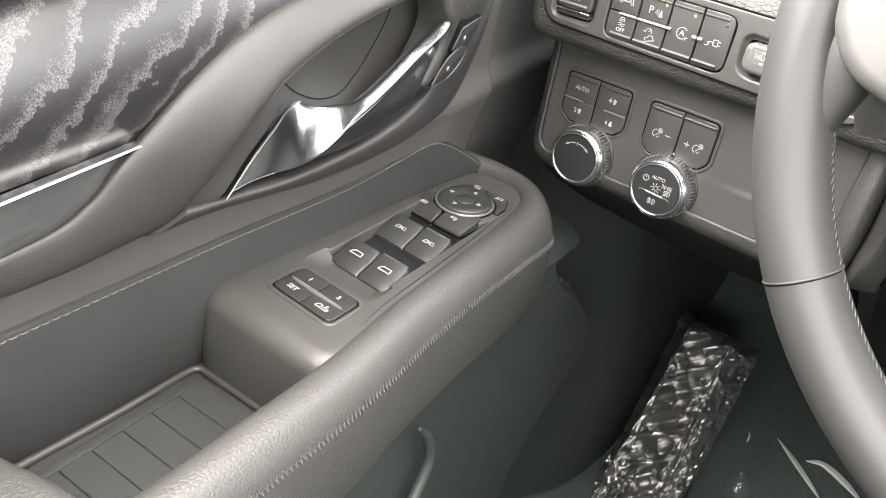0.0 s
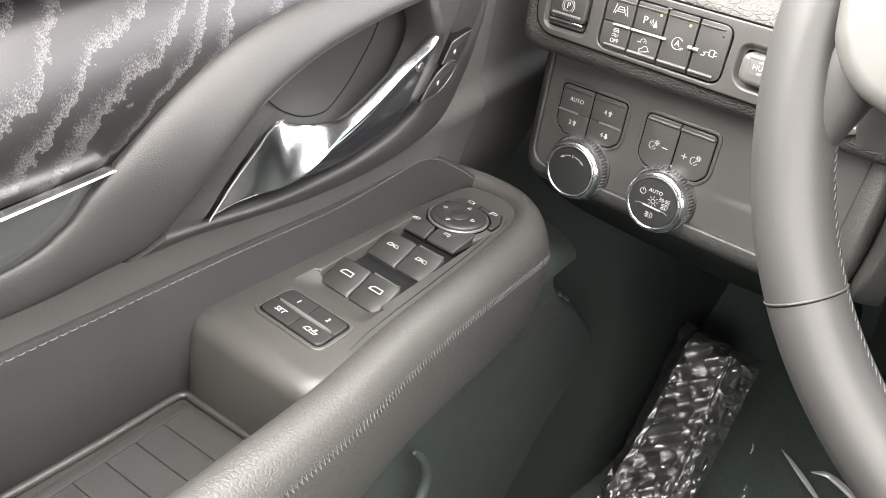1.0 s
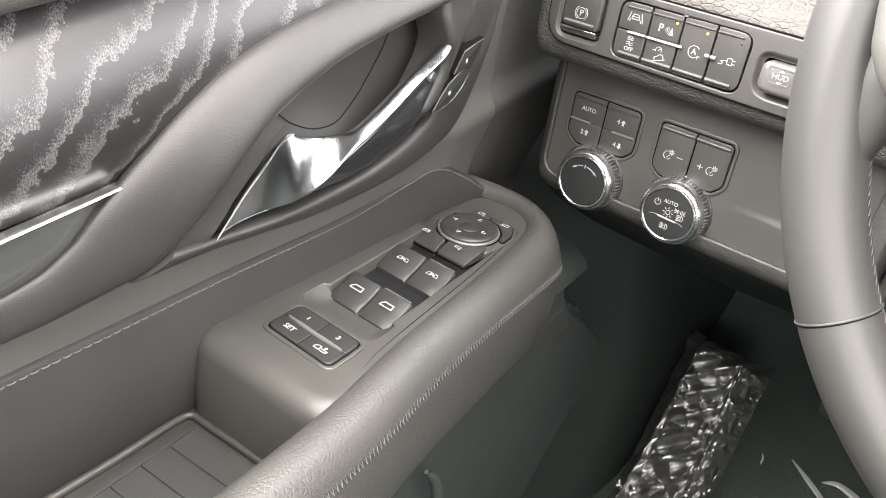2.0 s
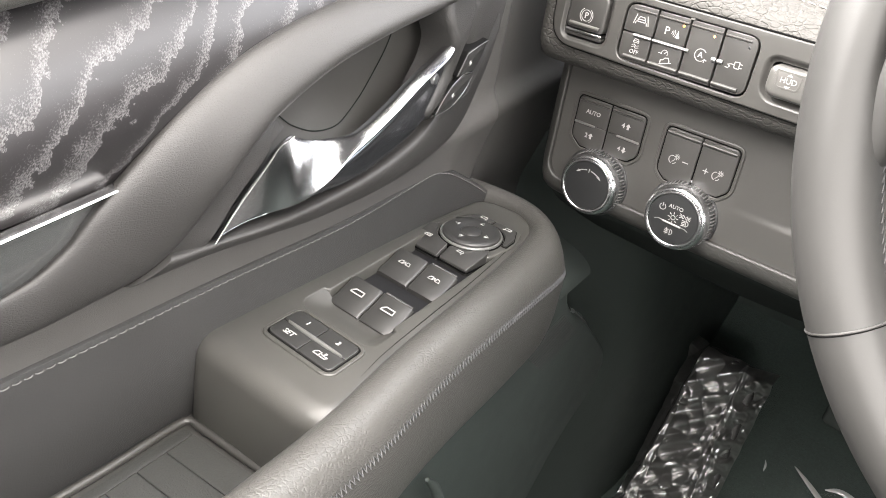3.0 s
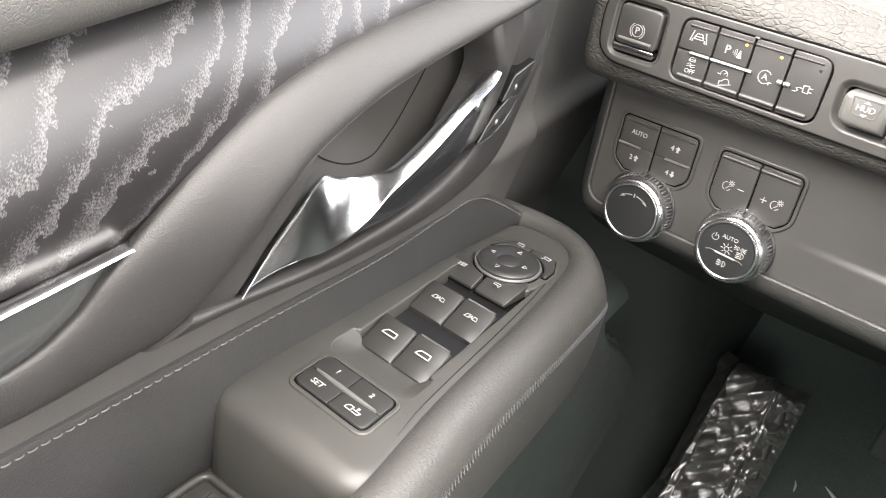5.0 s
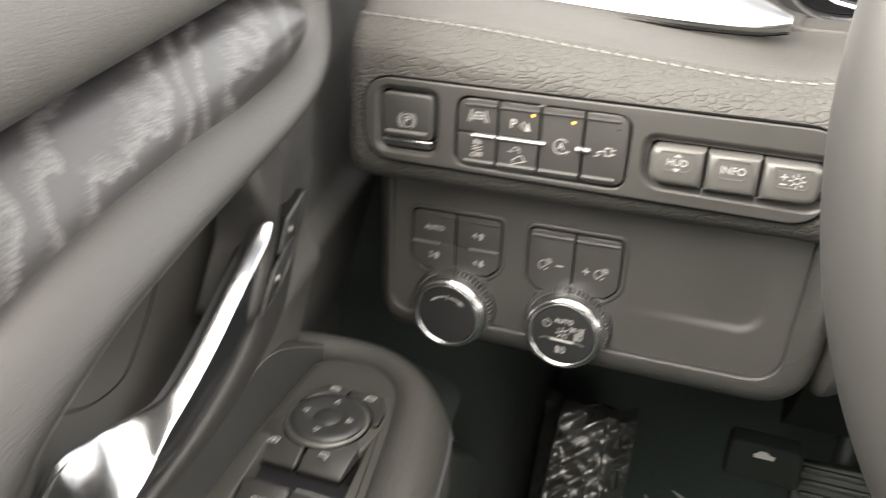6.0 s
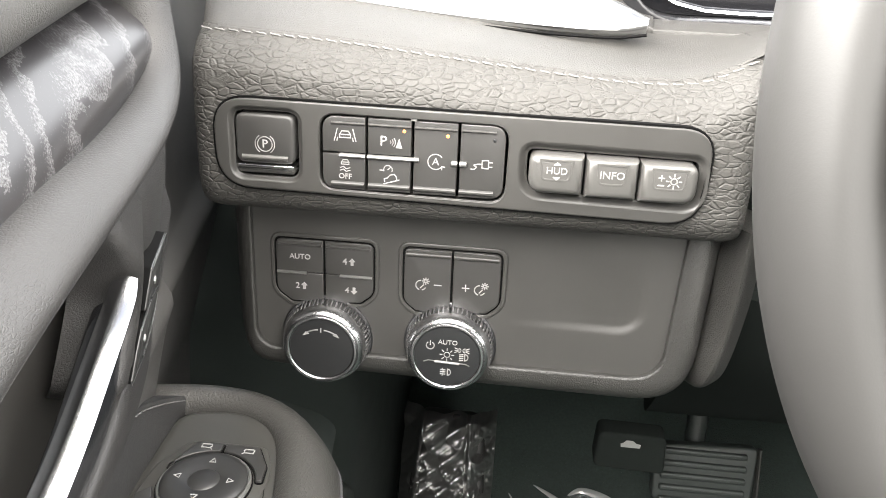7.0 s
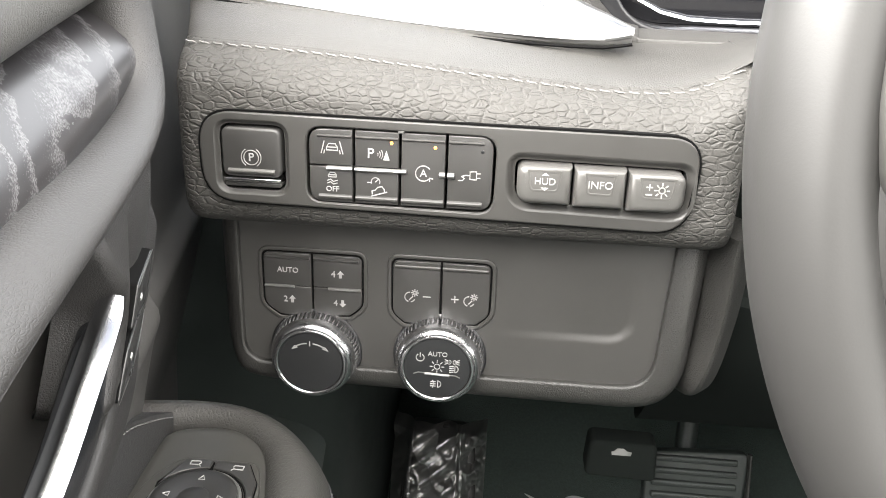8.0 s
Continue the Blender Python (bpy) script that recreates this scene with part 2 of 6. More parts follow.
def part(name, bm, mat, parent, label="", sharp=38, clean=True):
    if clean:
        finish(bm, sharp)
    me = bpy.data.meshes.new(name)
    o = world_origin(parent) if parent else Vector((0, 0, 0))
    bmesh.ops.translate(bm, verts=bm.verts, vec=-o)
    bm.to_mesh(me)
    bm.free()
    me.materials.append(mat)
    ob = new(name, me)
    ob.parent = parent
    return tagged(ob, label) if label else ob


def single(name, bm, mat, label, category, group="", kind="", sharp=38):
    ob = part(name, bm, mat, None, sharp=sharp)
    return tagged(ob, label, category, group, kind)


def spline(pts, n):
    """Catmull-Rom through the points, n samples evenly spaced."""
    p = np.array(pts, float)
    q = np.vstack([2 * p[0] - p[1], p, 2 * p[-1] - p[-2]])
    out = []
    for i in range(len(p) - 1):
        a, b, c, d = q[i:i + 4]
        for t in np.linspace(0, 1, 24, endpoint=False):
            out.append(0.5 * (2 * b + (c - a) * t + (2 * a - 5 * b + 4 * c - d) * t ** 2 + (3 * b - a - 3 * c + d) * t ** 3))
    out.append(p[-1])
    out = np.array(out)
    s = np.concatenate([[0], np.cumsum(np.linalg.norm(np.diff(out, axis=0), axis=1))])
    u = np.linspace(0, s[-1], n)
    return np.stack([np.interp(u, s, out[:, k]) for k in range(p.shape[1])], 1)


def along(pts, n):
    """Catmull-Rom through the points, n samples, evenly spaced by the points' order."""
    p = np.array([tuple(q) for q in pts], float)
    q = np.vstack([2 * p[0] - p[1], p, 2 * p[-1] - p[-2]])
    out = []
    for u in np.linspace(0, len(p) - 1, n):
        i = min(int(u), len(p) - 2)
        t = u - i
        a, b, c, d = q[i:i + 4]
        out.append(0.5 * (2 * b + (c - a) * t + (2 * a - 5 * b + 4 * c - d) * t ** 2 + (3 * b - a - 3 * c + d) * t ** 3))
    return np.array(out)


def rounded(pts, r, seg=5):
    """A polygon with its corners rounded; r may be one number or one for each corner."""
    n, out = len(pts), []
    rs = r if isinstance(r, (list, tuple)) else [r] * n
    for i in range(n):
        p, a, b = Vector(pts[i]), Vector(pts[i - 1]), Vector(pts[(i + 1) % n])
        u, v = (a - p), (b - p)
        k = min(rs[i], 0.49 * u.length, 0.49 * v.length)
        if k < 0.00065:
            out.append(tuple(p))
            continue
        s, e = p + u.normalized() * k, p + v.normalized() * k
        for j in range(seg + 1):
            t = j / seg
            q = s * (1 - t) ** 2 + p * 2 * t * (1 - t) + e * t ** 2
            out.append(tuple(q))
    return out


def rect(x0, x1, y0, y1, r=0.0, seg=5):
    return rounded([(x0, y0), (x1, y0), (x1, y1), (x0, y1)], r, seg) if r else [(x0, y0), (x1, y0), (x1, y1), (x0, y1)]


def disc(cx, cy, r, n=40):
    return [(cx + r * math.cos(2 * math.pi * i / n), cy + r * math.sin(2 * math.pi * i / n)) for i in range(n)]


def area2(o):
    return sum(o[i - 1][0] * o[i][1] - o[i][0] * o[i - 1][1] for i in range(len(o)))


def inset(o, d):
    if area2(o) < 0:
        o = o[::-1]
    n, out = len(o), []
    for i in range(n):
        a, p, b = Vector(o[i - 1]), Vector(o[i]), Vector(o[(i + 1) % n])
        u, v = (p - a), (b - p)
        n1, n2 = Vector((-u.y, u.x)).normalized(), Vector((-v.y, v.x)).normalized()
        m = n1 + n2
        if m.length < 1e-6:
            m = n1
        m.normalize()
        k = max(0.5, m.dot(n1))
        out.append(tuple(p + m * (d / k)))
    return out


def prism(bm, outline, h0, h1, m=FLAT, bevel=0.0, seg=3, base=True):
    """The outline from height h0 to h1, with a rounded upper edge."""
    o = outline if area2(outline) > 0 else outline[::-1]
    rings = [(o, h0)]
    if bevel:
        for j in range(seg + 1):
            t = j / seg * math.pi / 2
            rings.append((inset(o, bevel * (1 - math.cos(t))), h1 - bevel * (1 - math.sin(t))))
    else:
        rings.append((o, h1))
    vs = [[bm.verts.new(m @ Vector((x, y, h))) for x, y in ring] for ring, h in rings]
    n = len(o)
    for a, b in zip(vs, vs[1:]):
        for i in range(n):
            bm.faces.new((a[i - 1], a[i], b[i], b[i - 1]))
    bm.faces.new(vs[-1])
    if base:
        bm.faces.new(vs[0][::-1])
    return bm


def plate(outline, holes, h0, h1, m=FLAT, bevel=0.0, hole_bevel=0.0):
    """A plate with openings that go through it."""
    bm = bmesh.new()

    def ring_top(o, outer, bev):
        o = o if area2(o) > 0 else o[::-1]
        rings = [(o, h0)]
        if bev:
            for j in range(7):
                t = j / 6 * math.pi / 2
                d = bev * (1 - math.cos(t))
                rings.append((inset(o, d if outer else -d), h1 - bev * (1 - math.sin(t))))
        else:
            rings.append((o, h1))
        vs = [[bm.verts.new(m @ Vector((x, y, h))) for x, y in ring] for ring, h in rings]
        for a, b in zip(vs, vs[1:]):
            for i in range(len(o)):
                bm.faces.new((a[i - 1], a[i], b[i], b[i - 1]))
        return vs[-1]

    def wall(o, outer, bev):
        top = ring_top(o, outer, bev)
        return [bm.edges.get((top[i - 1], top[i])) for i in range(len(top))]

    if len(holes) == 1 and len(holes[0]) == len(outline):
        a, b = ring_top(outline, True, bevel), ring_top(holes[0], False, hole_bevel)
        for i in range(len(a)):
            bm.faces.new((a[i - 1], a[i], b[i], b[i - 1]))
        return bm
    edges = wall(outline, True, bevel)
    for h in holes:
        edges += wall(h, False, hole_bevel)
    bmesh.ops.triangle_fill(bm, edges=edges, use_beauty=True)
    return bm


def ribbon(bm, a, b, front, back, normal=(1, 0, 0), sides=20, power=2.0, caps=True, n=None):
    """A solid between two edge lines, rounded in section: front and back are its bulges along the normal."""
    n = n or max(len(a), 24)
    a, b = along(a, n), along(b, n)
    nr = np.array(normal, float)
    rows = []
    for i in range(n):
        mid, half = (a[i] + b[i]) / 2, (b[i] - a[i]) / 2
        f = float(np.interp(i / (n - 1), np.linspace(0, 1, len(front)), front)) if isinstance(front, (tuple, list)) else front
        row = []
        for j in range(sides):
            t = 2 * math.pi * j / sides
            c, s = math.cos(t), math.sin(t)
            cc, ss = abs(c) ** (2 / power) * (1 if c > 0 else -1), abs(s) ** (2 / power) * (1 if s > 0 else -1)
            row.append(bm.verts.new(Vector(mid + half * cc + nr * (f if ss > 0 else back) * ss)))
        rows.append(row)
    for r0, r1 in zip(rows, rows[1:]):
        for j in range(sides):
            bm.faces.new((r0[j - 1], r0[j], r1[j], r1[j - 1]))
    if caps:
        bm.faces.new(rows[0])
        bm.faces.new(rows[-1][::-1])
    return bm


def tube(bm, pts, r, sides=8, up=(0, 0, 1), flat=1.0, closed=False):
    """A round bar along the points; flat scales its height along up."""
    p = [Vector(q) for q in pts]
    n, rows = len(p), []
    for i in range(n):
        t = ((p[(i + 1) % n] - p[i - 1]) if closed else (p[min(i + 1, n - 1)] - p[max(i - 1, 0)])).normalized()
        s = t.cross(Vector(up))
        s = s.normalized() if s.length > 1e-5 else t.orthogonal().normalized()
        u = s.cross(t)
        rr = r[i] if isinstance(r, (list, np.ndarray)) else r
        rows.append([bm.verts.new(p[i] + s * rr * math.cos(2 * math.pi * j / sides) + u * rr * flat * math.sin(2 * math.pi * j / sides)) for j in range(sides)])
    for r0, r1 in zip(rows, rows[1:] + ([rows[0]] if closed else [])):
        for j in range(sides):
            bm.faces.new((r0[j - 1], r0[j], r1[j], r1[j - 1]))
    if not closed:
        bm.faces.new(rows[0])
        bm.faces.new(rows[-1][::-1])
    return bm


def sheet(f, us, vs, bm=None):
    """A surface f(u, v) -> point."""
    bm = bm or bmesh.new()
    g = [[bm.verts.new(Vector(f(u, v))) for v in vs] for u in us]
    for i in range(len(us) - 1):
        for j in range(len(vs) - 1):
            bm.faces.new((g[i][j], g[i + 1][j], g[i + 1][j + 1], g[i][j + 1]))
    return bm


def lathe(bm, profile, m, n=64):
    """Profile of (radius, height) turned about the local z axis of m."""
    rows = []
    for r, h in profile:
        rows.append([bm.verts.new(m @ Vector((r * math.cos(2 * math.pi * i / n), r * math.sin(2 * math.pi * i / n), h))) for i in range(n)])
    for a, b in zip(rows, rows[1:]):
        for i in range(n):
            bm.faces.new((a[i - 1], a[i], b[i], b[i - 1]))
    bm.faces.new(rows[-1])
    return bm


def block(bm, lo, hi, bevel=0.0):
    """An upright block between two corners."""
    o = rect(lo[0], hi[0], lo[1], hi[1], bevel) if bevel else rect(lo[0], hi[0], lo[1], hi[1])
    return prism(bm, o, lo[2], hi[2], FLAT, bevel)


INK = 0.00025


def strokes(bm, lines, width, m):
    """Printed lines: each a list of (x, y); a closed line repeats its first point."""
    width *= 0.8
    for line in lines:
        for a, b in zip(line, line[1:]):
            a, b = Vector(a), Vector(b)
            d = b - a
            if d.length < 1e-7:
                continue
            d.normalize()
            s = Vector((-d.y, d.x)) * width / 2
            a, b = a - d * width * 0.3, b + d * width * 0.3
            prism(bm, [tuple(a - s), tuple(b - s), tuple(b + s), tuple(a + s)], -0.0001, INK, m)
    return bm


def filled(bm, outline, m):
    return prism(bm, outline, -0.0001, INK, m)


def arc(cx, cy, r, a0, a1, n=14):
    return [(cx + r * math.cos(radians(a0 + (a1 - a0) * i / n)), cy + r * math.sin(radians(a0 + (a1 - a0) * i / n))) for i in range(n + 1)]


def words(bm, body, size, m, bold=0.0):
    """Printed letters, centred on m."""
    c = bpy.data.curves.new("letters", "FONT")
    c.body, c.size, c.align_x, c.align_y, c.extrude, c.offset, c.resolution_u = body, size, "CENTER", "CENTER", INK, bold * 0.2, 3
    ob = bpy.data.objects.new("letters", c)
    scene.collection.objects.link(ob)
    me = bpy.data.meshes.new_from_object(ob)
    bpy.data.objects.remove(ob)
    me.transform(m)
    bm.from_mesh(me)
    return bm


def at2(m, x, y, h=0.0, turn=0.0):
    return m @ pose(x, y, h, 0, 0, turn)

# ---- the cabin shell ----
def shell():
    bm = bmesh.new()
    block(bm, (-0.75, -1.30, 1.36), (1.60, 0.45, 1.42))
    single("ceiling", bm, CABIN, "light grey fabric headliner of the cabin", "ceiling", kind="structure")
    bm = bmesh.new()
    block(bm, (-0.75, -1.36, 0.0), (1.60, -1.30, 1.42))
    single("wall_rear", bm, SEATS, "plain grey wall closing the cabin behind", "wall", kind="structure")
    bm = bmesh.new()
    block(bm, (1.54, -1.30, 0.0), (1.60, 1.40, 0.93))
    single("wall_right", bm, CABIN, "plain grey lining of the far door", "wall", kind="structure")
    bm = bmesh.new()
    block(bm, (-0.50, -1.30, 0.0), (-0.45, 1.40, 0.84))
    single("wall_left", bm, PLASTIC_DARK, "black inner skin behind the driver door", "wall", kind="structure")
    bm = bmesh.new()
    block(bm, (-0.40, 1.22, 0.0), (1.60, 1.28, 0.95))
    single("wall_front", bm, FOOT_DARK, "black bulkhead at the end of the footwell", "wall", kind="structure")
    bm = sheet(lambda x, y: (x, y, 0.10 + max(0, y - 0.95) * 0.75 + 0.004 * noise.noise((x * 9, y * 9, 0))),
               np.linspace(-0.36, 1.54, 60), np.linspace(-1.3, 1.22, 70))
    single("floor", bm, CARPET, "black carpet of the driver footwell", "floor", kind="structure")


shell()


# ---- dashboard ----
STITCH_Z = [(-0.310, 0.8318), (-0.302, 0.8315), (-0.2411, 0.8286), (-0.1866, 0.8239), (-0.1328, 0.8193), (-0.110, 0.8181), (-0.0897, 0.8184), (-0.078, 0.8206), (-0.0673, 0.8255), (-0.0566, 0.8315), (-0.048, 0.837)]
FACE, PANEL = 0.5195, 0.5475
STRIP = rounded([(-0.2905, 0.803), (-0.0745, 0.8015), (-0.0765, 0.7595), (-0.2895, 0.7625)], [0.016, 0.014, 0.016, 0.016], 8)   # outline of the switch strip in the pad


def stitch_z(x):
    return float(np.interp(x, [p[0] for p in STITCH_Z], [p[1] for p in STITCH_Z]))


def pad_profile(x):
    """Section of the padded leather roll at x, from the seam over the face to the under edge."""
    top = stitch_z(x)
    pts = [(0.5375, top), (0.5330, top - 0.0035), (0.5275, top - 0.0075), (0.5232, top - 0.0125), (0.5205, top - 0.018),
           (FACE, 0.797), (FACE, 0.785), (FACE, 0.772), (0.5200, 0.762), (0.5215, 0.757), (0.5245, 0.7525), (0.5295, 0.7490), (0.5370, 0.7465), (0.5480, 0.7455)]
    left, right = -0.3035, -0.0535
    r, back = 0.012, 0.0
    d = min(x - left, right - x)
    if d < r:
        k = 1 - max(0.0, d) / r
        back = r * (1 - math.sqrt(max(0.0, 1 - k * k)))
    return [(y + back, z) for y, z in pts]


def dashboard():
    d = thing("dashboard", (-0.18, 0.56, 0.74), "dark grey stitched leather dashboard with a silver trim strip", "dashboard")
    xs = np.concatenate([np.linspace(-0.3035, -0.2915, 8), np.linspace(-0.290, -0.068, 100), np.linspace(-0.0655, -0.0535, 8)])
    prof = [spline(pad_profile(x), 72) for x in xs]
    bm = sheet(lambda i, j: (xs[i], prof[i][j][0], prof[i][j][1]), range(len(xs)), range(72))
    hole = inset(STRIP, 0.0012)
    inside = lambda x, z: all((b[0] - a[0]) * (z - a[1]) - (b[1] - a[1]) * (x - a[0]) > 0 for a, b in zip(hole, hole[1:] + hole[:1]))
    bmesh.ops.delete(bm, geom=[f for f in bm.faces if f.calc_center_median().y < 0.53 and inside(f.calc_center_median().x, f.calc_center_median().z)], context="FACES")
    for i, s in ((0, -1), (len(xs) - 1, 1)):
        vs = [bm.verts.new((xs[i], *prof[i][j])) for j in range(72)]
        vb = [bm.verts.new((xs[i], 0.60, prof[i][j][1])) for j in range(72)]
        for j in range(71):
            bm.faces.new((vs[j], vs[j + 1], vb[j + 1], vb[j]))
    part("leather_pad", bm, LEATHER_DASH, d, "coarse grained dark leather pad")
    # smooth leather above the seam
    def top(x, v):
        zs = stitch_z(x) - 0.0008
        far = float(np.interp(x, [-0.30, -0.21, -0.12, -0.10, -0.06, -0.04], [0.858, 0.848, 0.8350, 0.8315, 0.8325, 0.8365]))
        roll = 0.0016 * math.sin(min(1, v * 5) * math.pi / 2)
        k = max(0.0, 1 - (x + 0.3035) / 0.012)
        back = 0.012 * (1 - math.sqrt(max(0.0, 1 - k * k)))
        x -= 0.0125 * v * max(0.0, min(1.0, (-0.280 - x) / 0.0235))
        return (x, 0.5364 + back + (0.052 - back) * v, zs + roll + v * (far - zs - 0.0022) - back * (1 - v) * 0.3)
    bm = sheet(top, np.concatenate([np.linspace(-0.3035, -0.290, 10), np.linspace(-0.285, 0.32, 90)]), [0, 0.02, 0.05, 0.09, 0.14, 0.2, 0.3, 0.45, 0.6, 0.8, 1.0])
    part("upper_pad", bm, LEATHER_TOP, d, "finely grained leather above the seam")
    # pale seam thread, one stitch after another
    line = spline([(x, 0.5346, z - 0.0018) for x, z in [(-0.300, 0.8314)] + STITCH_Z[2:-1]], 400)
    s = np.concatenate([[0], np.cumsum(np.linalg.norm(np.diff(line, axis=0), axis=1))])
    bm = bmesh.new()
    k = 0.0
    while k + 0.0051 < s[-1]:
        p = [[np.interp(k + f * 0.0051, s, line[:, c]) for c in range(3)] for f in (0, 0.3, 0.7, 1)]
        p[0][1] += 0.0007
        p[3][1] += 0.0007
        p[3][2] -= 0.0008
        p[0][2] += 0.0003
        tube(bm, p, 0.00036, 6)
        k += 0.0063
    part("seam_thread", bm, THREAD_PALE, d, "pale stitched seam")
    # silver trim that runs to a point beside the display
    lo = [(-0.330, 0.566, 0.8505), (-0.283, 0.566, 0.8450), (-0.211, 0.566, 0.8372), (-0.158, 0.566, 0.8335), (-0.119, 0.566, 0.8325), (-0.1025, 0.566, 0.8345)]
    up = [(-0.330, 0.594, 0.872), (-0.283, 0.594, 0.870), (-0.211, 0.594, 0.866), (-0.150, 0.590, 0.857), (-0.117, 0.580, 0.8455), (-0.1015, 0.570, 0.8385)]
    bm = ribbon(bmesh.new(), lo, up, 0.0035, 0.006, (0, -0.72, 0.69), sides=18, power=3.0, n=48)
    part("trim_strip", bm, SILVER, d, "brushed silver trim strip")
    bm = tube(bmesh.new(), [(x, y - 0.0022, z - 0.0016) for x, y, z in spline(lo, 40)], 0.0008, 6)
    part("trim_gap", bm, GAP, d, "dark joint below the trim")
    # body behind everything, closing the dashboard
    bm = bmesh.new()
    prism(bm, [(0.68, 0.95), (0.66, 0.826), (0.600, 0.80), (0.610, 0.745), (0.650, 0.70), (0.72, 0.60), (0.95, 0.62), (1.20, 0.70), (1.20, 0.95), (0.80, 0.95)], -0.302, 0.30,
          Matrix(((0, 0, 1, 0), (1, 0, 0, 0), (0, 1, 0, 0), (0, 0, 0, 1))))
    part("carcass", bm, DULL, d, "matt black carcass")
    # lower trim: flat panel and the grained surround below it
    def panel(x, z):
        """A shallow finger recess, deepest towards its lower right corner."""
        inside = lambda d: 0.5 - 0.5 * math.cos(math.pi * min(1.0, max(0.0, d / 0.0055)))
        fade = min(1.0, max(0.0, (x + 0.158) / 0.055)) * min(1.0, max(0.0, (0.728 - z) / 0.030))
        corner = math.hypot(max(0.0, x + 0.101), max(0.0, 0.7025 - z)) if x > -0.101 and z < 0.7025 else 0.0
        d = 0.0145 - corner if corner else min(-0.0865 - x, z - 0.688)
        return (x, PANEL + 0.0016 * inside(d) * fade, z)
    bm = sheet(panel, np.concatenate([np.linspace(-0.287, -0.162, 12), np.linspace(-0.160, -0.072, 90)]), np.concatenate([np.linspace(0.664, 0.683, 5), np.linspace(0.684, 0.730, 60), np.linspace(0.733, 0.756, 6)]))
    part("lower_panel", bm, PANEL_PLASTIC, d, "flat satin lower panel with a shallow finger recess")
    outer = rounded([(-0.302, 0.757), (-0.302, 0.6525), (-0.0600, 0.6505), (-0.0560, 0.757)], [0, 0.03, 0.030, 0], 8)
    inner = rounded([(-0.2852, 0.7565), (-0.2852, 0.6658), (-0.0769, 0.6665), (-0.0728, 0.7565)], [0, 0.0135, 0.0165, 0], 8)
    bm = plate(outer, [inner], -0.05, 0.0035, dash_at(PANEL), 0.0105, 0.0016)
    for v in bm.verts:
        if v.co.x < -0.286:
            v.co.y += 0.020 * ((-0.286 - v.co.x) / 0.016) ** 1.6
    part("lower_surround", bm, PLASTIC_GRAIN, d, "grained plastic surround")
    # steering column side of the dash and knee bolster
    bm = bmesh.new()
    ribbon(bm, [(-0.050, 0.536, 0.752), (-0.050, 0.543, 0.700), (-0.056, 0.552, 0.662), (-0.058, 0.605, 0.642)], [(-0.0355, 0.560, 0.752), (-0.036, 0.566, 0.70), (-0.042, 0.572, 0.658), (-0.044, 0.620, 0.640)], 0.004, 0.03, (0.5, -0.86, 0), power=3)
    part("side_panel", bm, PLASTIC_GRAIN, d, "grained side panel")
    bm = bmesh.new()
    ribbon(bm, [(-0.292, 0.572, 0.646), (-0.18, 0.572, 0.644), (-0.075, 0.572, 0.646)], [(-0.302, 0.72, 0.565), (-0.18, 0.72, 0.560), (-0.06, 0.72, 0.565)], 0.006, 0.02, (0, -0.45, -0.89), power=3)
    part("knee_bolster", bm, DULL, d, "matt black knee bolster")
    bm = bmesh.new()
    ribbon(bm, [(-0.045, 0.60, 0.70), (0.05, 0.60, 0.69), (0.30, 0.60, 0.70)], [(-0.045, 0.74, 0.53), (0.05, 0.74, 0.53), (0.30, 0.74, 0.53)], 0.01, 0.04, (0, -0.8, -0.6), power=3)
    part("column_bolster", bm, DULL, d, "matt black bolster")
    return d


dashboard()


def cluster():
    c = thing("instrument_display", (0.05, 0.64, 0.87), "black glossy instrument display with a thin white lit edge", "display")
    o = rounded([(-0.114, 0.8290), (0.30, 0.8290), (0.30, 0.95), (-0.133, 0.95)], [0.03, 0.02, 0, 0], 10)
    i = rounded([(-0.104, 0.8345), (0.294, 0.8345), (0.294, 0.945), (-0.122, 0.945)], [0.028, 0.018, 0, 0], 10)
    part("bezel", plate(o, [i], -0.03, 0.022, dash_at(0.642), 0.003, 0.002), BLACK, c, "glossy black bezel")
    part("screen", prism(bmesh.new(), i, -0.025, 0, dash_at(0.648), 0.001), SCREEN, c, "black screen glass")
    bm = bmesh.new()
    tube(bm, [(-0.100, 0.645, 0.860), (-0.091, 0.645, 0.8470), (-0.0783, 0.645, 0.8409), (-0.0629, 0.645, 0.8378), (-0.045, 0.645, 0.8372), (0.0, 0.645, 0.8372), (0.28, 0.645, 0.8372)], 0.0009, 6)
    part("light_line", bm, SCREEN_LINE, c, "thin white lit line")
    # leather brow between the dash pad and the display
    bm = ribbon(bmesh.new(), [(-0.128, 0.588, 0.862), (-0.117, 0.588, 0.842), (-0.100, 0.588, 0.8335), (-0.05, 0.588, 0.8320), (0.30, 0.588, 0.8320)],
                [(-0.122, 0.622, 0.862), (-0.112, 0.622, 0.845), (-0.095, 0.622, 0.8355), (-0.05, 0.622, 0.8335), (0.30, 0.622, 0.8335)], 0.0012, 0.010, (0, -0.1, 0.99), power=4, n=60)
    part("brow", bm, LEATHER_TOP, c, "grey leather brow below the bezel")


cluster()


# ---- the switch strip in the leather pad ----
BEZ = 0.5185


def ink(parent, bm, name="symbol"):
    return part(name, bm, WHITE_INK, parent, sharp=30)


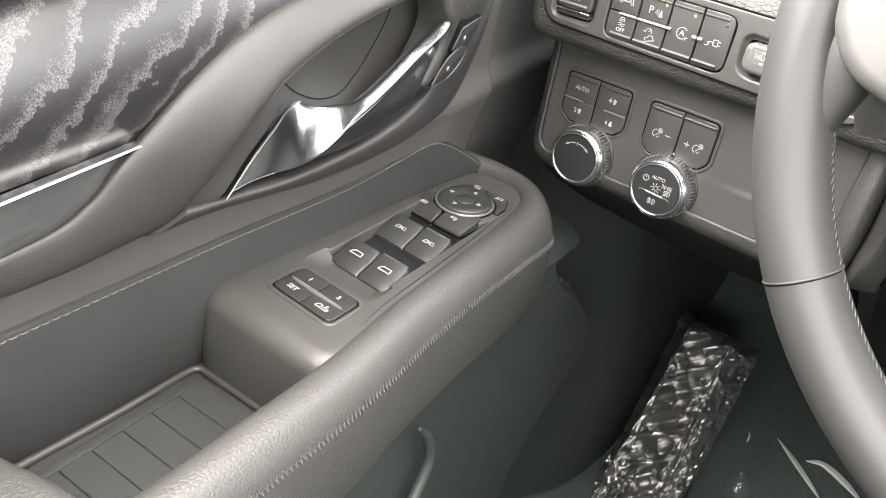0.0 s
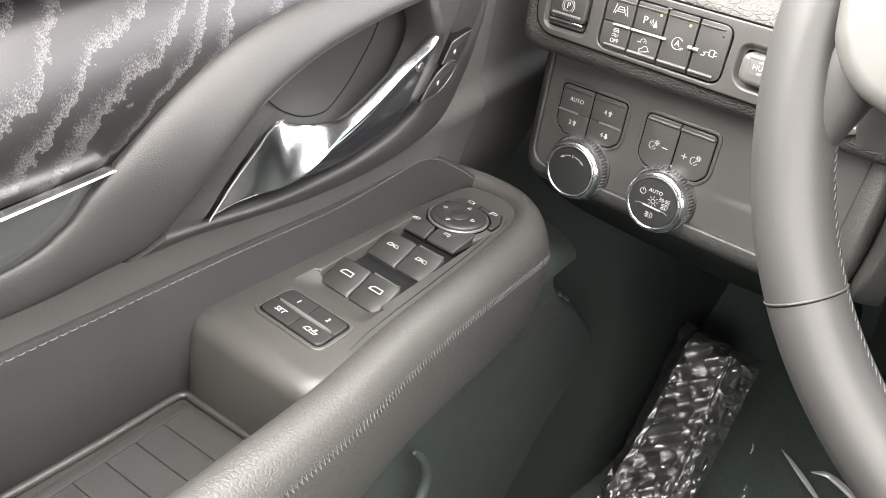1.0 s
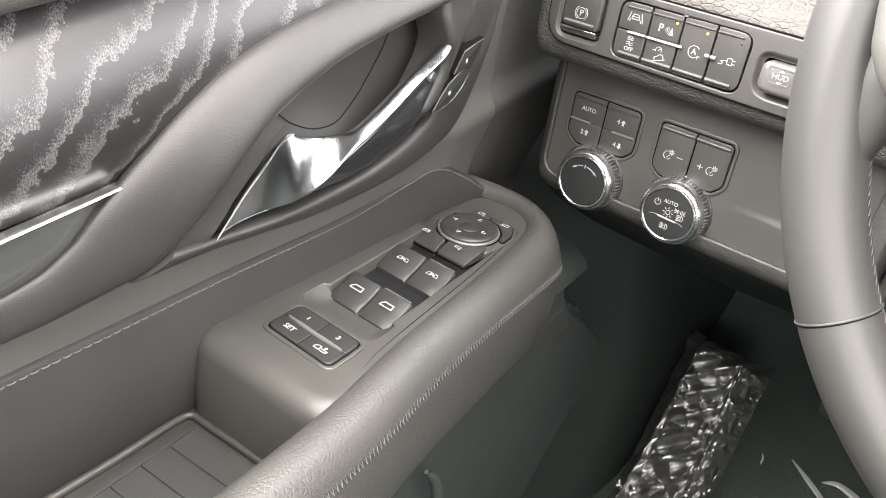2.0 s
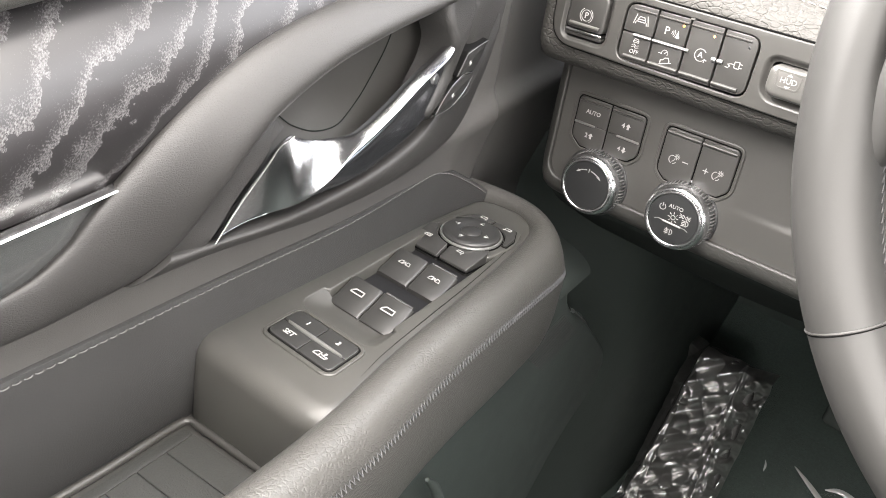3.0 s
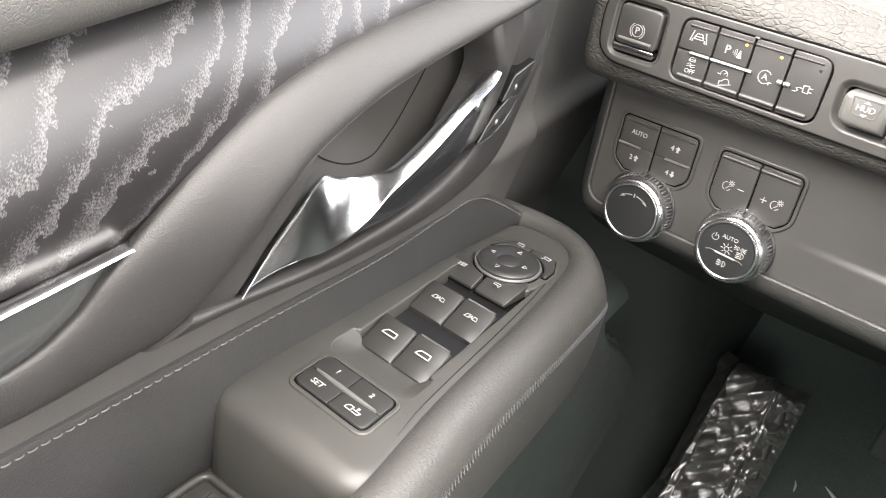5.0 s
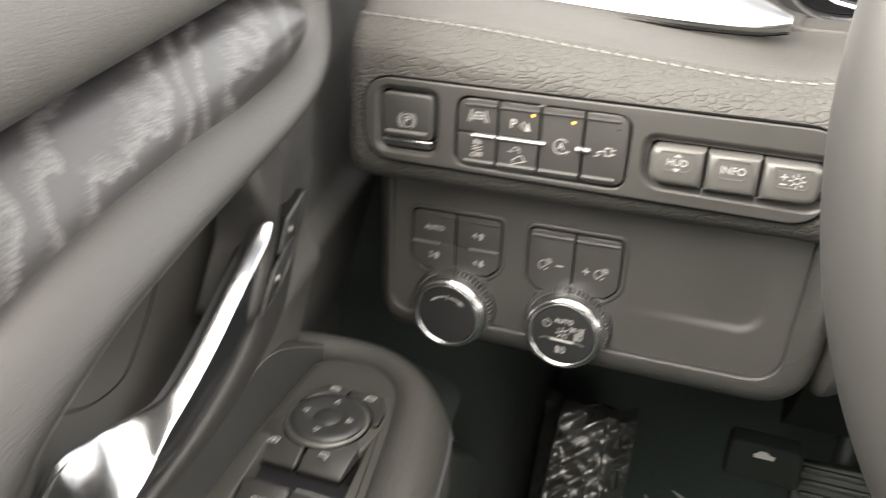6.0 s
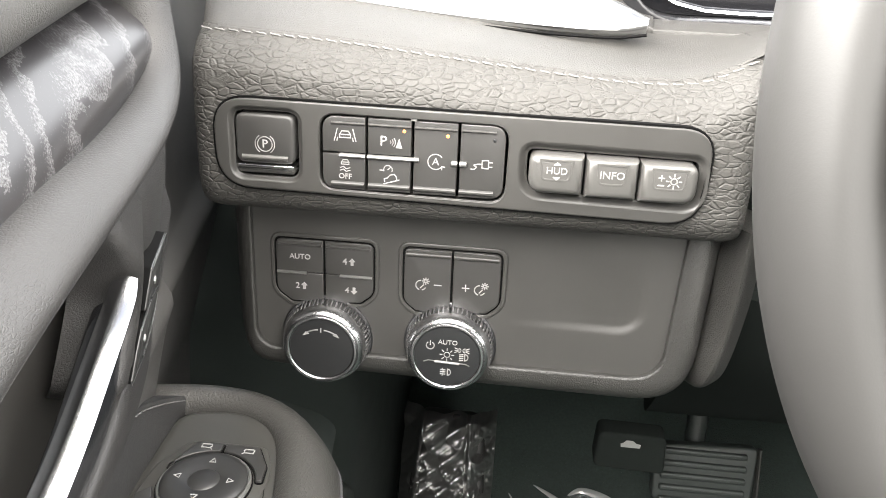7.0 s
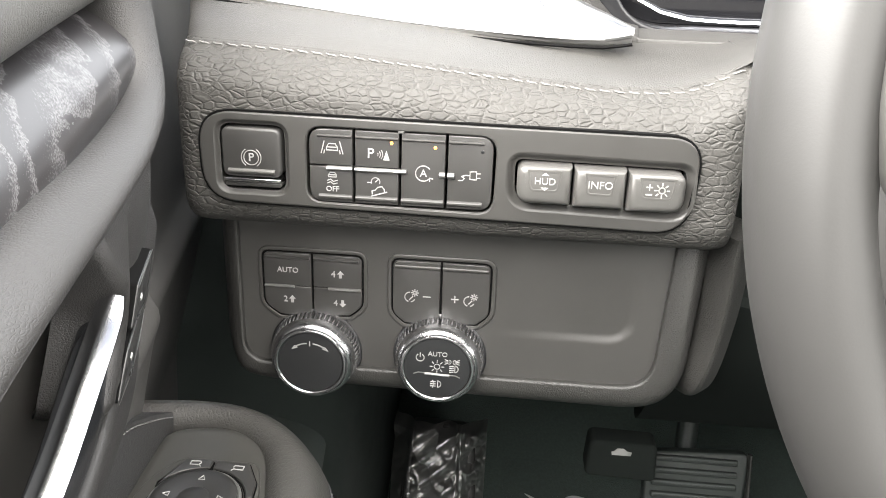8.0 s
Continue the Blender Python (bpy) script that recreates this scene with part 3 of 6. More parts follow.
def car_front(cx, cy, s):
    return [[(cx - 0.5 * s, cy - 0.28 * s), (cx - 0.5 * s, cy), (cx - 0.3 * s, cy + 0.32 * s), (cx + 0.3 * s, cy + 0.32 * s), (cx + 0.5 * s, cy), (cx + 0.5 * s, cy - 0.28 * s), (cx - 0.5 * s, cy - 0.28 * s)],
            [(cx - 0.38 * s, cy), (cx + 0.38 * s, cy)]]


def bulb_rays(cx, cy, r, n=8):
    return [[(cx + r * 1.3 * math.cos(2 * math.pi * i / n), cy + r * 1.3 * math.sin(2 * math.pi * i / n)), (cx + r * 1.95 * math.cos(2 * math.pi * i / n), cy + r * 1.95 * math.sin(2 * math.pi * i / n))] for i in range(n)] + [arc(cx, cy, r * 0.8, 0, 360)]


def dish(o, width, depth, h, m):
    """A soft slope from the level h down to the edge of an opening."""
    bm = bmesh.new()
    o = o if area2(o) > 0 else o[::-1]
    rows = []
    for t in np.linspace(0, 1, 8):
        rows.append([bm.verts.new(m @ Vector((x, y, h - depth * (0.5 - 0.5 * math.cos(math.pi * t))))) for x, y in inset(o, -width * (1 - t))])
    rows.append([bm.verts.new(m @ Vector((x, y, -0.010))) for x, y in o])
    for a, b in zip(rows, rows[1:]):
        for i in range(len(o)):
            bm.faces.new((a[i - 1], a[i], b[i], b[i - 1]))
    return bm


def switch_strip():
    m = dash_at(BEZ)
    outline = STRIP
    epb = rect(-0.2815, -0.2525, 0.768, 0.7975, 0.005)
    bank = rounded([(-0.2425, 0.7985), (-0.1600, 0.7978), (-0.1605, 0.7635), (-0.2430, 0.7645)], 0.0075)
    row = rounded([(-0.1520, 0.7885), (-0.0792, 0.7875), (-0.0790, 0.7685), (-0.1515, 0.7700)], [0.004, 0.004, 0.007, 0.007])
    b = thing("switch_strip", (-0.182, BEZ, 0.781), "dark satin plastic switch strip set in the leather dash", "switch panel")
    part("recess", plate(inset(outline, -0.0009), [inset(outline, 0.0012)], -0.012, 0.0002, m), GAP, b, "black recess line")
    part("plate", plate(outline, [inset(epb, -0.0024), inset(bank, -0.0006), inset(row, -0.0040)], -0.011, 0.0012, m, 0.0008), PLASTIC, b)
    for o, width, depth in ((epb, 0.0024, 0.0020), (bank, 0.0006, 0.0006), (row, 0.0040, 0.0030)):
        part("recess_slope", dish(o, width, depth, 0.0012, m), PLASTIC, b)
    part("backing", prism(bmesh.new(), rect(-0.286, -0.078, 0.762, 0.80), -0.0118, -0.0098, m), GAP, b)

    # parking brake switch
    p = thing("parking_brake_switch", (-0.267, BEZ, 0.782), "black parking brake switch with a chrome lower lip", "switch")
    part("button", prism(bmesh.new(), rect(-0.2802, -0.2538, 0.7742, 0.7963, 0.0038), -0.009, 0.0018, m, 0.0014), BUTTON, p)
    bm = bmesh.new()
    ribbon(bm, [(-0.2775, BEZ - 0.0016, 0.7782), (-0.2565, BEZ - 0.0016, 0.7782)], [(-0.2772, BEZ - 0.0016, 0.7758), (-0.2568, BEZ - 0.0016, 0.7758)], 0.0014, 0.001, (0, -1, 0))
    part("ledge", bm, BUTTON_LIGHT, p)
    part("chrome_lip", prism(bmesh.new(), rect(-0.2798, -0.2542, 0.7722, 0.7737, 0.0005), -0.009, 0.0022, m, 0.0005), CHROME, p, "bright chrome lip")
    part("lower_lip", prism(bmesh.new(), rounded([(-0.2800, 0.7718), (-0.2540, 0.7718), (-0.2545, 0.7695), (-0.2795, 0.7695)], 0.001), -0.009, 0.0008, m, 0.0006), BUTTON, p)
    bm = words(bmesh.new(), "P", 0.0052, at2(m, -0.2670, 0.7832, 0.0019), 0.00008)
    s = at2(m, -0.2670, 0.7832, 0.0019)
    strokes(bm, [arc(0, 0, 0.0033, 0, 360, 22), arc(0, 0, 0.0044, 125, 235, 10), arc(0, 0, 0.0044, -55, 55, 10)], 0.00042, s)
    ink(p, bm)

    # bank of seven buttons
    k = thing("button_bank", (-0.2015, BEZ, 0.781), "bank of black buttons with white symbols and amber lamps", "switch")
    cols = [(-0.2413, -0.2223), (-0.2211, -0.2021), (-0.2009, -0.1819), (-0.1807, -0.1614)]
    z0, z1, zm = 0.7650, 0.7975, 0.7813
    made = []
    for i, (a, c) in enumerate(cols):
        for lo, hi in (((zm + 0.0004, z1), (z0, zm - 0.0004)) if i < 2 else ((z0, z1),)):
            r = [0.0003] * 4                                   # corners: lower left, lower right, upper right, upper left
            if i == 0:
                r[3 if hi == z1 else 0] = 0.006
            if i == 3:
                r[1] = r[2] = 0.006
            o = rounded([(a, lo), (c, lo), (c, hi), (a, hi)], r)
            btn = part("button", prism(bmesh.new(), o, -0.009, 0.0010, m, 0.0005), BUTTON, k)
            made.append(btn)
            bm = bmesh.new()
            if hi == z1:
                ribbon(bm, [(a + (0.004 if i == 0 else 0.0002), BEZ - 0.001, z1 - 0.0022), (c - (0.004 if i == 3 else 0.0002), BEZ - 0.001, z1 - 0.0022)],
                       [(a + (0.004 if i == 0 else 0.0002), BEZ - 0.001, z1 - 0.0034), (c - (0.004 if i == 3 else 0.0002), BEZ - 0.001, z1 - 0.0034)], 0.0009, 0.0005, (0, -1, 0), sides=10, n=4)
            else:
                ribbon(bm, [(a + (0.004 if i == 0 else 0.0002), BEZ - 0.001, z0 + 0.0036), (c - 0.0002, BEZ - 0.001, z0 + 0.0036)],
                       [(a + (0.004 if i == 0 else 0.0002), BEZ - 0.001, z0 + 0.0012), (c - 0.0002, BEZ - 0.001, z0 + 0.0012)], 0.0013, 0.0005, (0, -1, 0), sides=10, n=4)
            part("ridge", bm, BUTTON, btn)
            if i >= 2:
                bm = bmesh.new()
                ribbon(bm, [(a + 0.0002, BEZ - 0.001, z0 + 0.0036), (c - (0.004 if i == 3 else 0.0002), BEZ - 0.001, z0 + 0.0036)],
                       [(a + 0.0002, BEZ - 0.001, z0 + 0.0012), (c - (0.004 if i == 3 else 0.0002), BEZ - 0.001, z0 + 0.0012)], 0.0013, 0.0005, (0, -1, 0), sides=10, n=4)
                part("ridge", bm, BUTTON, btn)
    for a, c in ((-0.2335, -0.2222), (-0.2212, -0.1985)):
        bm = bmesh.new()
        ribbon(bm, [(a, BEZ - 0.0010, zm + 0.0002), (c, BEZ - 0.0010, zm + 0.0002)], [(a, BEZ - 0.0010, zm - 0.0017), (c, BEZ - 0.0010, zm - 0.0017)], 0.0018, 0.001, (0, -1, 0), n=8, sides=12)
        part("finger_bar", bm, GREY_METAL, k, "raised satin silver bar")
    for a, c in ((-0.1842, -0.1817), (-0.1808, -0.1778)):
        bm = bmesh.new()
        ribbon(bm, [(a, BEZ - 0.0010, 0.7812), (c, BEZ - 0.0010, 0.7812)], [(a, BEZ - 0.0010, 0.7786), (c, BEZ - 0.0010, 0.7786)], 0.0016, 0.001, (0, -1, 0), n=6, sides=12)
        part("finger_bar", bm, GREY_METAL, k, "raised satin silver bar")
    h = 0.0011
    bm = strokes(bmesh.new(), car_front(0, 0.0002, 0.0048) + [[(-0.0048, -0.0026), (-0.0034, 0.0028)], [(0.0048, -0.0026), (0.0034, 0.0028)], [(-0.0036, -0.0026), (-0.0033, -0.0012)], [(0.0036, -0.0026), (0.0033, -0.0012)]], 0.0005, at2(m, -0.2312, 0.7895, h))
    ink(made[0], bm)
    bm = strokes(bmesh.new(), car_front(0, 0.0028, 0.0034) + [[(-0.0022, 0.0002), (-0.0008, 0.0008), (0.0004, -0.0002), (0.0022, 0.0004)], [(-0.0022, -0.0010), (-0.0008, -0.0004), (0.0004, -0.0014), (0.0022, -0.0008)]], 0.00045, at2(m, -0.2312, 0.7745, h))
    words(bm, "OFF", 0.0034, at2(m, -0.2312, 0.7708, h), 0.00005)
    ink(made[1], bm)
    bm = words(bmesh.new(), "P", 0.0062, at2(m, -0.2143, 0.7878, h), 0.00003)
    s = at2(m, -0.2110, 0.7870, h)
    strokes(bm, [arc(-0.0010, 0.0006, r, -38, 38, 6) for r in (0.0010, 0.0020, 0.0030)], 0.0004, s)
    filled(bm, [(0.0022, -0.0018), (0.0050, -0.0018), (0.0036, 0.0024)], s)
    ink(made[2], bm)
    bm = strokes(bmesh.new(), [arc(-0.0006, 0.0022, 0.0019, -20, 200, 12), [(-0.0006, 0.0022), (0.0004, 0.0032)], [(-0.0042, 0.0018), (-0.0028, 0.0018)],
                               [(-0.0020, -0.0034), (-0.0022, -0.0020), (-0.0008, -0.0016), (0.0004, -0.0002), (0.0022, 0.0002), (0.0032, -0.0010), (0.0034, -0.0020)], [(-0.0024, -0.0044), (0.0044, -0.0022)]], 0.0005, at2(m, -0.2115, 0.7730, h))
    ink(made[3], bm)
    bm = words(bmesh.new(), "A", 0.0046, at2(m, -0.1912, 0.7802, h), 0.00003)
    strokes(bm, [arc(0, 0, 0.0034, -35, -320, 20), [(0.0028, -0.0034), (0.0028, -0.0019), (0.0041, -0.0022)]], 0.0005, at2(m, -0.1912, 0.7802, h))
    ink(made[4], bm)
    bm = strokes(bmesh.new(), [[(-0.0046, -0.0024), (-0.0030, -0.0024), (-0.0022, -0.0014), (-0.0034, -0.0006), (-0.0016, 0.0000), (0.0002, 0.0000)],
                               [(0.0002, -0.0016), (0.0002, 0.0016), (0.0018, 0.0018), (0.0030, 0.0018), (0.0030, -0.0018), (0.0018, -0.0018), (0.0002, -0.0016)], [(0.0030, 0.0010), (0.0046, 0.0010)], [(0.0030, -0.0010), (0.0046, -0.0010)]], 0.00045, at2(m, -0.1712, 0.7805, h))
    ink(made[5], bm)
    for x, z, lit in ((-0.2052, 0.7928, 1), (-0.1863, 0.7918, 1), (-0.2258, 0.7948, 0), (-0.1660, 0.7912, 0)):
        bm = bmesh.new()
        lathe(bm, [(0.00105, -0.0002), (0.00105, 0.0003), (0.0008, 0.0006), (0.0003, 0.0007)], at2(m, x, z, h - 0.0002) @ Matrix.Scale(0.72, 4), 14)
        part("indicator_lamp", bm, AMBER_LIT if lit else BLACK, k, "lit amber lamp" if lit else "unlit lamp")
    bm = bmesh.new()
    prism(bm, rect(-0.2024, -0.1998, 0.7975, 0.7984), -0.002, 0.0014, m)
    part("clip", bm, GREY_METAL, k)

    # three light grey display keys
    t = thing("display_key_row", (-0.1155, BEZ, 0.778), "row of three raised silver-grey display keys", "switch")
    edges = [(-0.1508, -0.1278), (-0.1268, -0.1050), (-0.1040, -0.0802)]
    keys = []
    for i, (a, c) in enumerate(edges):
        dz = -0.0004 * i
        r = [0.0] * 4
        if i == 0:
            r[0], r[3] = 0.0065, 0.0045
        if i == 2:
            r[1], r[2] = 0.0065, 0.0045
        o = rounded([(a, 0.7706 + dz), (c, 0.7706 + dz), (c, 0.7876 + dz), (a, 0.7876 + dz)], r)
        key = part("key", prism(bmesh.new(), o, -0.009, 0.0062, m, 0.0034, 5), BUTTON_LIGHT, t)
        ins = rounded([(a + 0.0055, 0.7768 + dz), (c - 0.0055, 0.7768 + dz), (c - 0.0042, 0.7862 + dz), (a + 0.0042, 0.7862 + dz)], [0.002, 0.002, 0.0006, 0.0006])
        part("dish", plate(ins, [inset(ins, 0.0009)], 0.005, 0.00638, m, 0.0001, 0.0001), BUTTON_LIGHT, key)
        keys.append(key)
    h = 0.0063
    bm = words(bmesh.new(), "HUD", 0.0042, at2(m, -0.1390, 0.7812, h))
    filled(bm, [(-0.0016, 0.0026), (0.0016, 0.0026), (0, 0.0040)], at2(m, -0.1390, 0.7812, h))
    filled(bm, [(-0.0016, -0.0026), (0, -0.0040), (0.0016, -0.0026)], at2(m, -0.1390, 0.7812, h))
    ink(keys[0], bm)
    ink(keys[1], words(bmesh.new(), "INFO", 0.0046, at2(m, -0.1158, 0.7808, h)))
    bm = strokes(bmesh.new(), bulb_rays(0.0022, 0, 0.0016) + [[(-0.0042, 0.0012), (-0.0018, 0.0012)], [(-0.0030, 0.0024), (-0.0030, 0.0000)], [(-0.0042, -0.0020), (-0.0018, -0.0020)]], 0.0006, at2(m, -0.0925, 0.7802, h))
    ink(keys[2], bm)


switch_strip()


# ---- rotary controls ----
def ribs(bm, m, r0, r1, h0, h1, n=58):
    """Fine rounded ribs standing round a barrel."""
    for i in range(n):
        a = 2 * math.pi * i / n
        pts = [m @ Vector(((r0 + (r1 - r0) * q) * math.cos(a), (r0 + (r1 - r0) * q) * math.sin(a), h0 + (h1 - h0) * q)) for q in (0, 0.12, 0.5, 0.85, 1)]
        tube(bm, pts, [0.0004, 0.00075, 0.00072, 0.0006, 0.0002], 6, up=m.to_3x3() @ Vector((math.cos(a), math.sin(a), 0)))
    return bm


def rotary(name, cx, cz, label):
    k = thing(name, (cx, PANEL, cz), label, "knob")
    m = dash_at(PANEL) @ Matrix.Translation((cx, cz, 0)) @ Matrix.Diagonal((1, 1, 1.05, 1))
    r = 0.0229
    part("socket", lathe(bmesh.new(), [(r + 0.0010, -0.001), (r + 0.0010, 0.0006), (r + 0.0004, 0.0010), (r - 0.002, 0.0008)], m), BLACK, k)
    part("barrel", lathe(bmesh.new(), [(r - 0.0006, 0.0006), (r - 0.0005, 0.0012), (r - 0.0014, 0.0072), (r - 0.004, 0.0072)], m, 96), KNURL, k, "dark chrome barrel")
    part("knurled_ring", ribs(bmesh.new(), m, r - 0.0006, r - 0.0014, 0.0009, 0.0068), POLISH, k, "ring of fine chrome ribs")
    part("front_ring", lathe(bmesh.new(), [(r - 0.0013, 0.0066), (r - 0.0013, 0.0076), (r - 0.0017, 0.0092), (r - 0.0024, 0.0108), (r - 0.0034, 0.0121), (r - 0.0039, 0.0124), (r - 0.0042, 0.0117), (r - 0.0044, 0.0127), (r - 0.0049, 0.0133), (r - 0.0056, 0.0134), (r - 0.0061, 0.0130), (r - 0.0063, 0.0120)], m, 96), POLISH, k, "polished chrome front ring")
    part("cap", lathe(bmesh.new(), [(r - 0.0063, 0.0100), (r - 0.0063, 0.0122), (r - 0.0066, 0.0127), (0.010, 0.0131), (0.003, 0.0131)], m, 96), CAP, k, "black cap")
    return k, m @ Matrix.Translation((0, 0, 0.01312)) @ Matrix.Diagonal((0.95, 0.95, 1, 1))


def lower_controls():
    m = dash_at(PANEL)
    # ride height control: four buttons above the knob
    o = rounded([(-0.2740, 0.7275), (-0.2235, 0.7275), (-0.2235, 0.7000), (-0.2300, 0.6945), (-0.2660, 0.6930), (-0.2740, 0.6990)], [0.0035, 0.0035, 0.004, 0.001, 0.001, 0.004])
    b = thing("height_buttons", (-0.249, PANEL, 0.710), "four black ride height buttons with white print", "switch")
    part("recess", prism(bmesh.new(), inset(o, -0.0007), -0.004, 0.0004, m), GAP, b)
    part("rim", plate(inset(o, -0.0026), [inset(o, -0.0006)], -0.002, 0.0010, m, 0.0007, 0.0003), PLASTIC, b)
    xm, zm = -0.2489, 0.7095
    cells = [([(-0.2735, zm + 0.0002), (xm - 0.0006, zm + 0.0002), (xm - 0.0006, 0.7271), (-0.2735, 0.7271)], [0, 0, 0, 0.0035]),
             ([(xm + 0.0006, zm + 0.0002), (-0.2239, zm + 0.0002), (-0.2239, 0.7271), (xm + 0.0006, 0.7271)], [0, 0, 0.0035, 0]),
             ([(-0.2735, zm - 0.0002), (-0.2735, 0.6992), (-0.2658, 0.6935), (xm - 0.0006, 0.6935), (xm - 0.0006, zm - 0.0002)], [0, 0.003, 0, 0, 0]),
             ([(xm + 0.0006, zm - 0.0002), (xm + 0.0006, 0.6935), (-0.2302, 0.6950), (-0.2239, 0.7002), (-0.2239, zm - 0.0002)], [0, 0, 0, 0.003, 0])]
    btns = []
    for pts, r in cells:
        btns.append(part("button", prism(bmesh.new(), rounded(pts, r), -0.003, 0.0014, m, 0.0005), BUTTON, b))
    for i, (a, c) in enumerate(((-0.2728, xm - 0.0006), (xm + 0.0006, -0.2248))):
        bm = bmesh.new()
        ribbon(bm, [(a + 0.0005, PANEL - 0.0014, 0.7256), (c - 0.0005, PANEL - 0.0014, 0.7256)], [(a + 0.0005, PANEL - 0.0014, 0.7240), (c - 0.0005, PANEL - 0.0014, 0.7240)], 0.0010, 0.0005, (0, -1, 0), n=4, sides=10)
        part("ridge", bm, BUTTON, btns[i])
    for a, c in ((-0.2732, -0.2580), (-0.2408, -0.2245)):
        bm = bmesh.new()
        ribbon(bm, [(a, PANEL - 0.0014, 0.7100), (c, PANEL - 0.0014, 0.7100)], [(a, PANEL - 0.0014, 0.7086), (c, PANEL - 0.0014, 0.7086)], 0.0013, 0.0005, (0, -1, 0), n=6, sides=10)
        part("finger_bar", bm, GREY_METAL, b, "raised grey bar")
    h = 0.0015
    ink(btns[0], words(bmesh.new(), "AUTO", 0.0039, at2(m, -0.2612, 0.7180, h), 0.00006))

    def arrow(bm, x, z, up):
        s = at2(m, x, z, h, 0 if up else 180)
        filled(bm, [(-0.0007, -0.0018), (0.0007, -0.0018), (0.0007, 0.0002), (0.0017, 0.0002), (0, 0.0020), (-0.0017, 0.0002), (-0.0007, 0.0002)], s)
        return bm
    ink(btns[1], arrow(words(bmesh.new(), "4", 0.0048, at2(m, -0.2382, 0.7172, h), 0.00006), -0.2346, 0.7172, True))
    ink(btns[2], arrow(words(bmesh.new(), "2", 0.0044, at2(m, -0.2628, 0.7020, h), 0.00006), -0.2594, 0.7022, True))
    ink(btns[3], arrow(words(bmesh.new(), "4", 0.0044, at2(m, -0.2372, 0.7015, h), 0.00006), -0.2336, 0.7015, False))
    k, s = rotary("ride_height_control", -0.2480, 0.6732, "round black knob with a ribbed chrome ring")
    bm = strokes(bmesh.new(), [arc(0, -0.0035, 0.0150, 122, 97, 8), arc(0, -0.0035, 0.0150, 83, 58, 8), [(0, 0.0102), (0, 0.0125)]], 0.0007, s)
    filled(bm, [(-0.0082, 0.0100), (-0.0098, 0.0076), (-0.0064, 0.0088)], s)
    filled(bm, [(0.0082, 0.0100), (0.0064, 0.0088), (0.0098, 0.0076)], s)
    ink(k, bm)

    # dimmer keys and the lamp knob
    o = rounded([(-0.2085, 0.7275), (-0.1597, 0.7275), (-0.1597, 0.7000), (-0.1660, 0.6945), (-0.2020, 0.6930), (-0.2085, 0.6985)], [0.0035, 0.0035, 0.004, 0.001, 0.001, 0.004])
    b = thing("dimmer_buttons", (-0.184, PANEL, 0.710), "two black dimmer keys with white lamp symbols", "switch")
    part("recess", prism(bmesh.new(), inset(o, -0.0007), -0.004, 0.0004, m), GAP, b)
    part("rim", plate(inset(o, -0.0028), [inset(o, -0.0006)], -0.002, 0.0012, m, 0.0009, 0.0003), PLASTIC, b)
    xm = -0.1841
    cells = [([(-0.2081, 0.7271), (-0.2081, 0.6987), (-0.2018, 0.6935), (xm - 0.0006, 0.6935), (xm - 0.0006, 0.7271)], [0.0035, 0.003, 0, 0, 0]),
             ([(xm + 0.0006, 0.7271), (xm + 0.0006, 0.6935), (-0.1662, 0.6950), (-0.1601, 0.7002), (-0.1601, 0.7271)], [0, 0, 0, 0.003, 0.0035])]
    btns = []
    for i, (pts, r) in enumerate(cells):
        btns.append(part("button", prism(bmesh.new(), rounded(pts, r), -0.003, 0.0016, m, 0.0005), BUTTON, b))
        a, c = ((-0.2070, xm - 0.0006), (xm + 0.0006, -0.1612))[i]
        bm = bmesh.new()
        ribbon(bm, [(a, PANEL - 0.0016, 0.7256), (c, PANEL - 0.0016, 0.7256)], [(a, PANEL - 0.0016, 0.7232), (c, PANEL - 0.0016, 0.7232)], 0.0014, 0.0005, (0, -1, 0), n=4, sides=12)
        part("ridge", bm, PLASTIC, btns[i])
    h = 0.0017
    gauge = lambda x: bulb_rays(x + 0.0014, 0.0018, 0.0009) + [arc(x - 0.0010, -0.0006, 0.0026, 95, 250, 10), arc(x - 0.0010, -0.0006, 0.0026, 285, 330, 4), [(x - 0.0012, -0.0020), (x + 0.0004, -0.0002)]]
    ink(btns[0], strokes(bmesh.new(), gauge(-0.0030) + [[(0.0026, 0), (0.0062, 0)]], 0.0006, at2(m, -0.1955, 0.7085, h)))
    ink(btns[1], strokes(bmesh.new(), gauge(0.0032) + [[(-0.0066, 0), (-0.0032, 0)], [(-0.0049, -0.0017), (-0.0049, 0.0017)]], 0.0006, at2(m, -0.1722, 0.7082, h)))
    k, s = rotary("headlamp_control", -0.1838, 0.6752, "round headlamp knob with white symbols and ribbed chrome ring")
    bm = words(bmesh.new(), "AUTO", 0.0037, at2(s, 0.0002, 0.0086), 0.00004)
    strokes(bm, [arc(-0.0090, 0.0062, 0.0021, 125, 415, 14), [(-0.0090, 0.0066), (-0.0090, 0.0088)]], 0.0006, s)
    strokes(bm, bulb_rays(0, 0.0014, 0.0019), 0.0005, s)
    d_shape = lambda x, y, w, f: [[(x, y - w), (x, y + w), *[(x + f * 0.9 * w * math.cos(radians(a)), y + w * math.sin(radians(a))) for a in range(80, -100, -20)], (x, y - w)]]
    strokes(bm, d_shape(0.0062, 0.0046, 0.0012, 1) + d_shape(0.0094, 0.0046, 0.0012, -1) + [[(0.0040, 0.0046 + q), (0.0055, 0.0046 + 0.5 * q)] for q in (-0.0014, 0, 0.0014)] + [[(0.0116, 0.0046 + q), (0.0101, 0.0046 + 0.5 * q)] for q in (-0.0014, 0, 0.0014)], 0.00045, s)
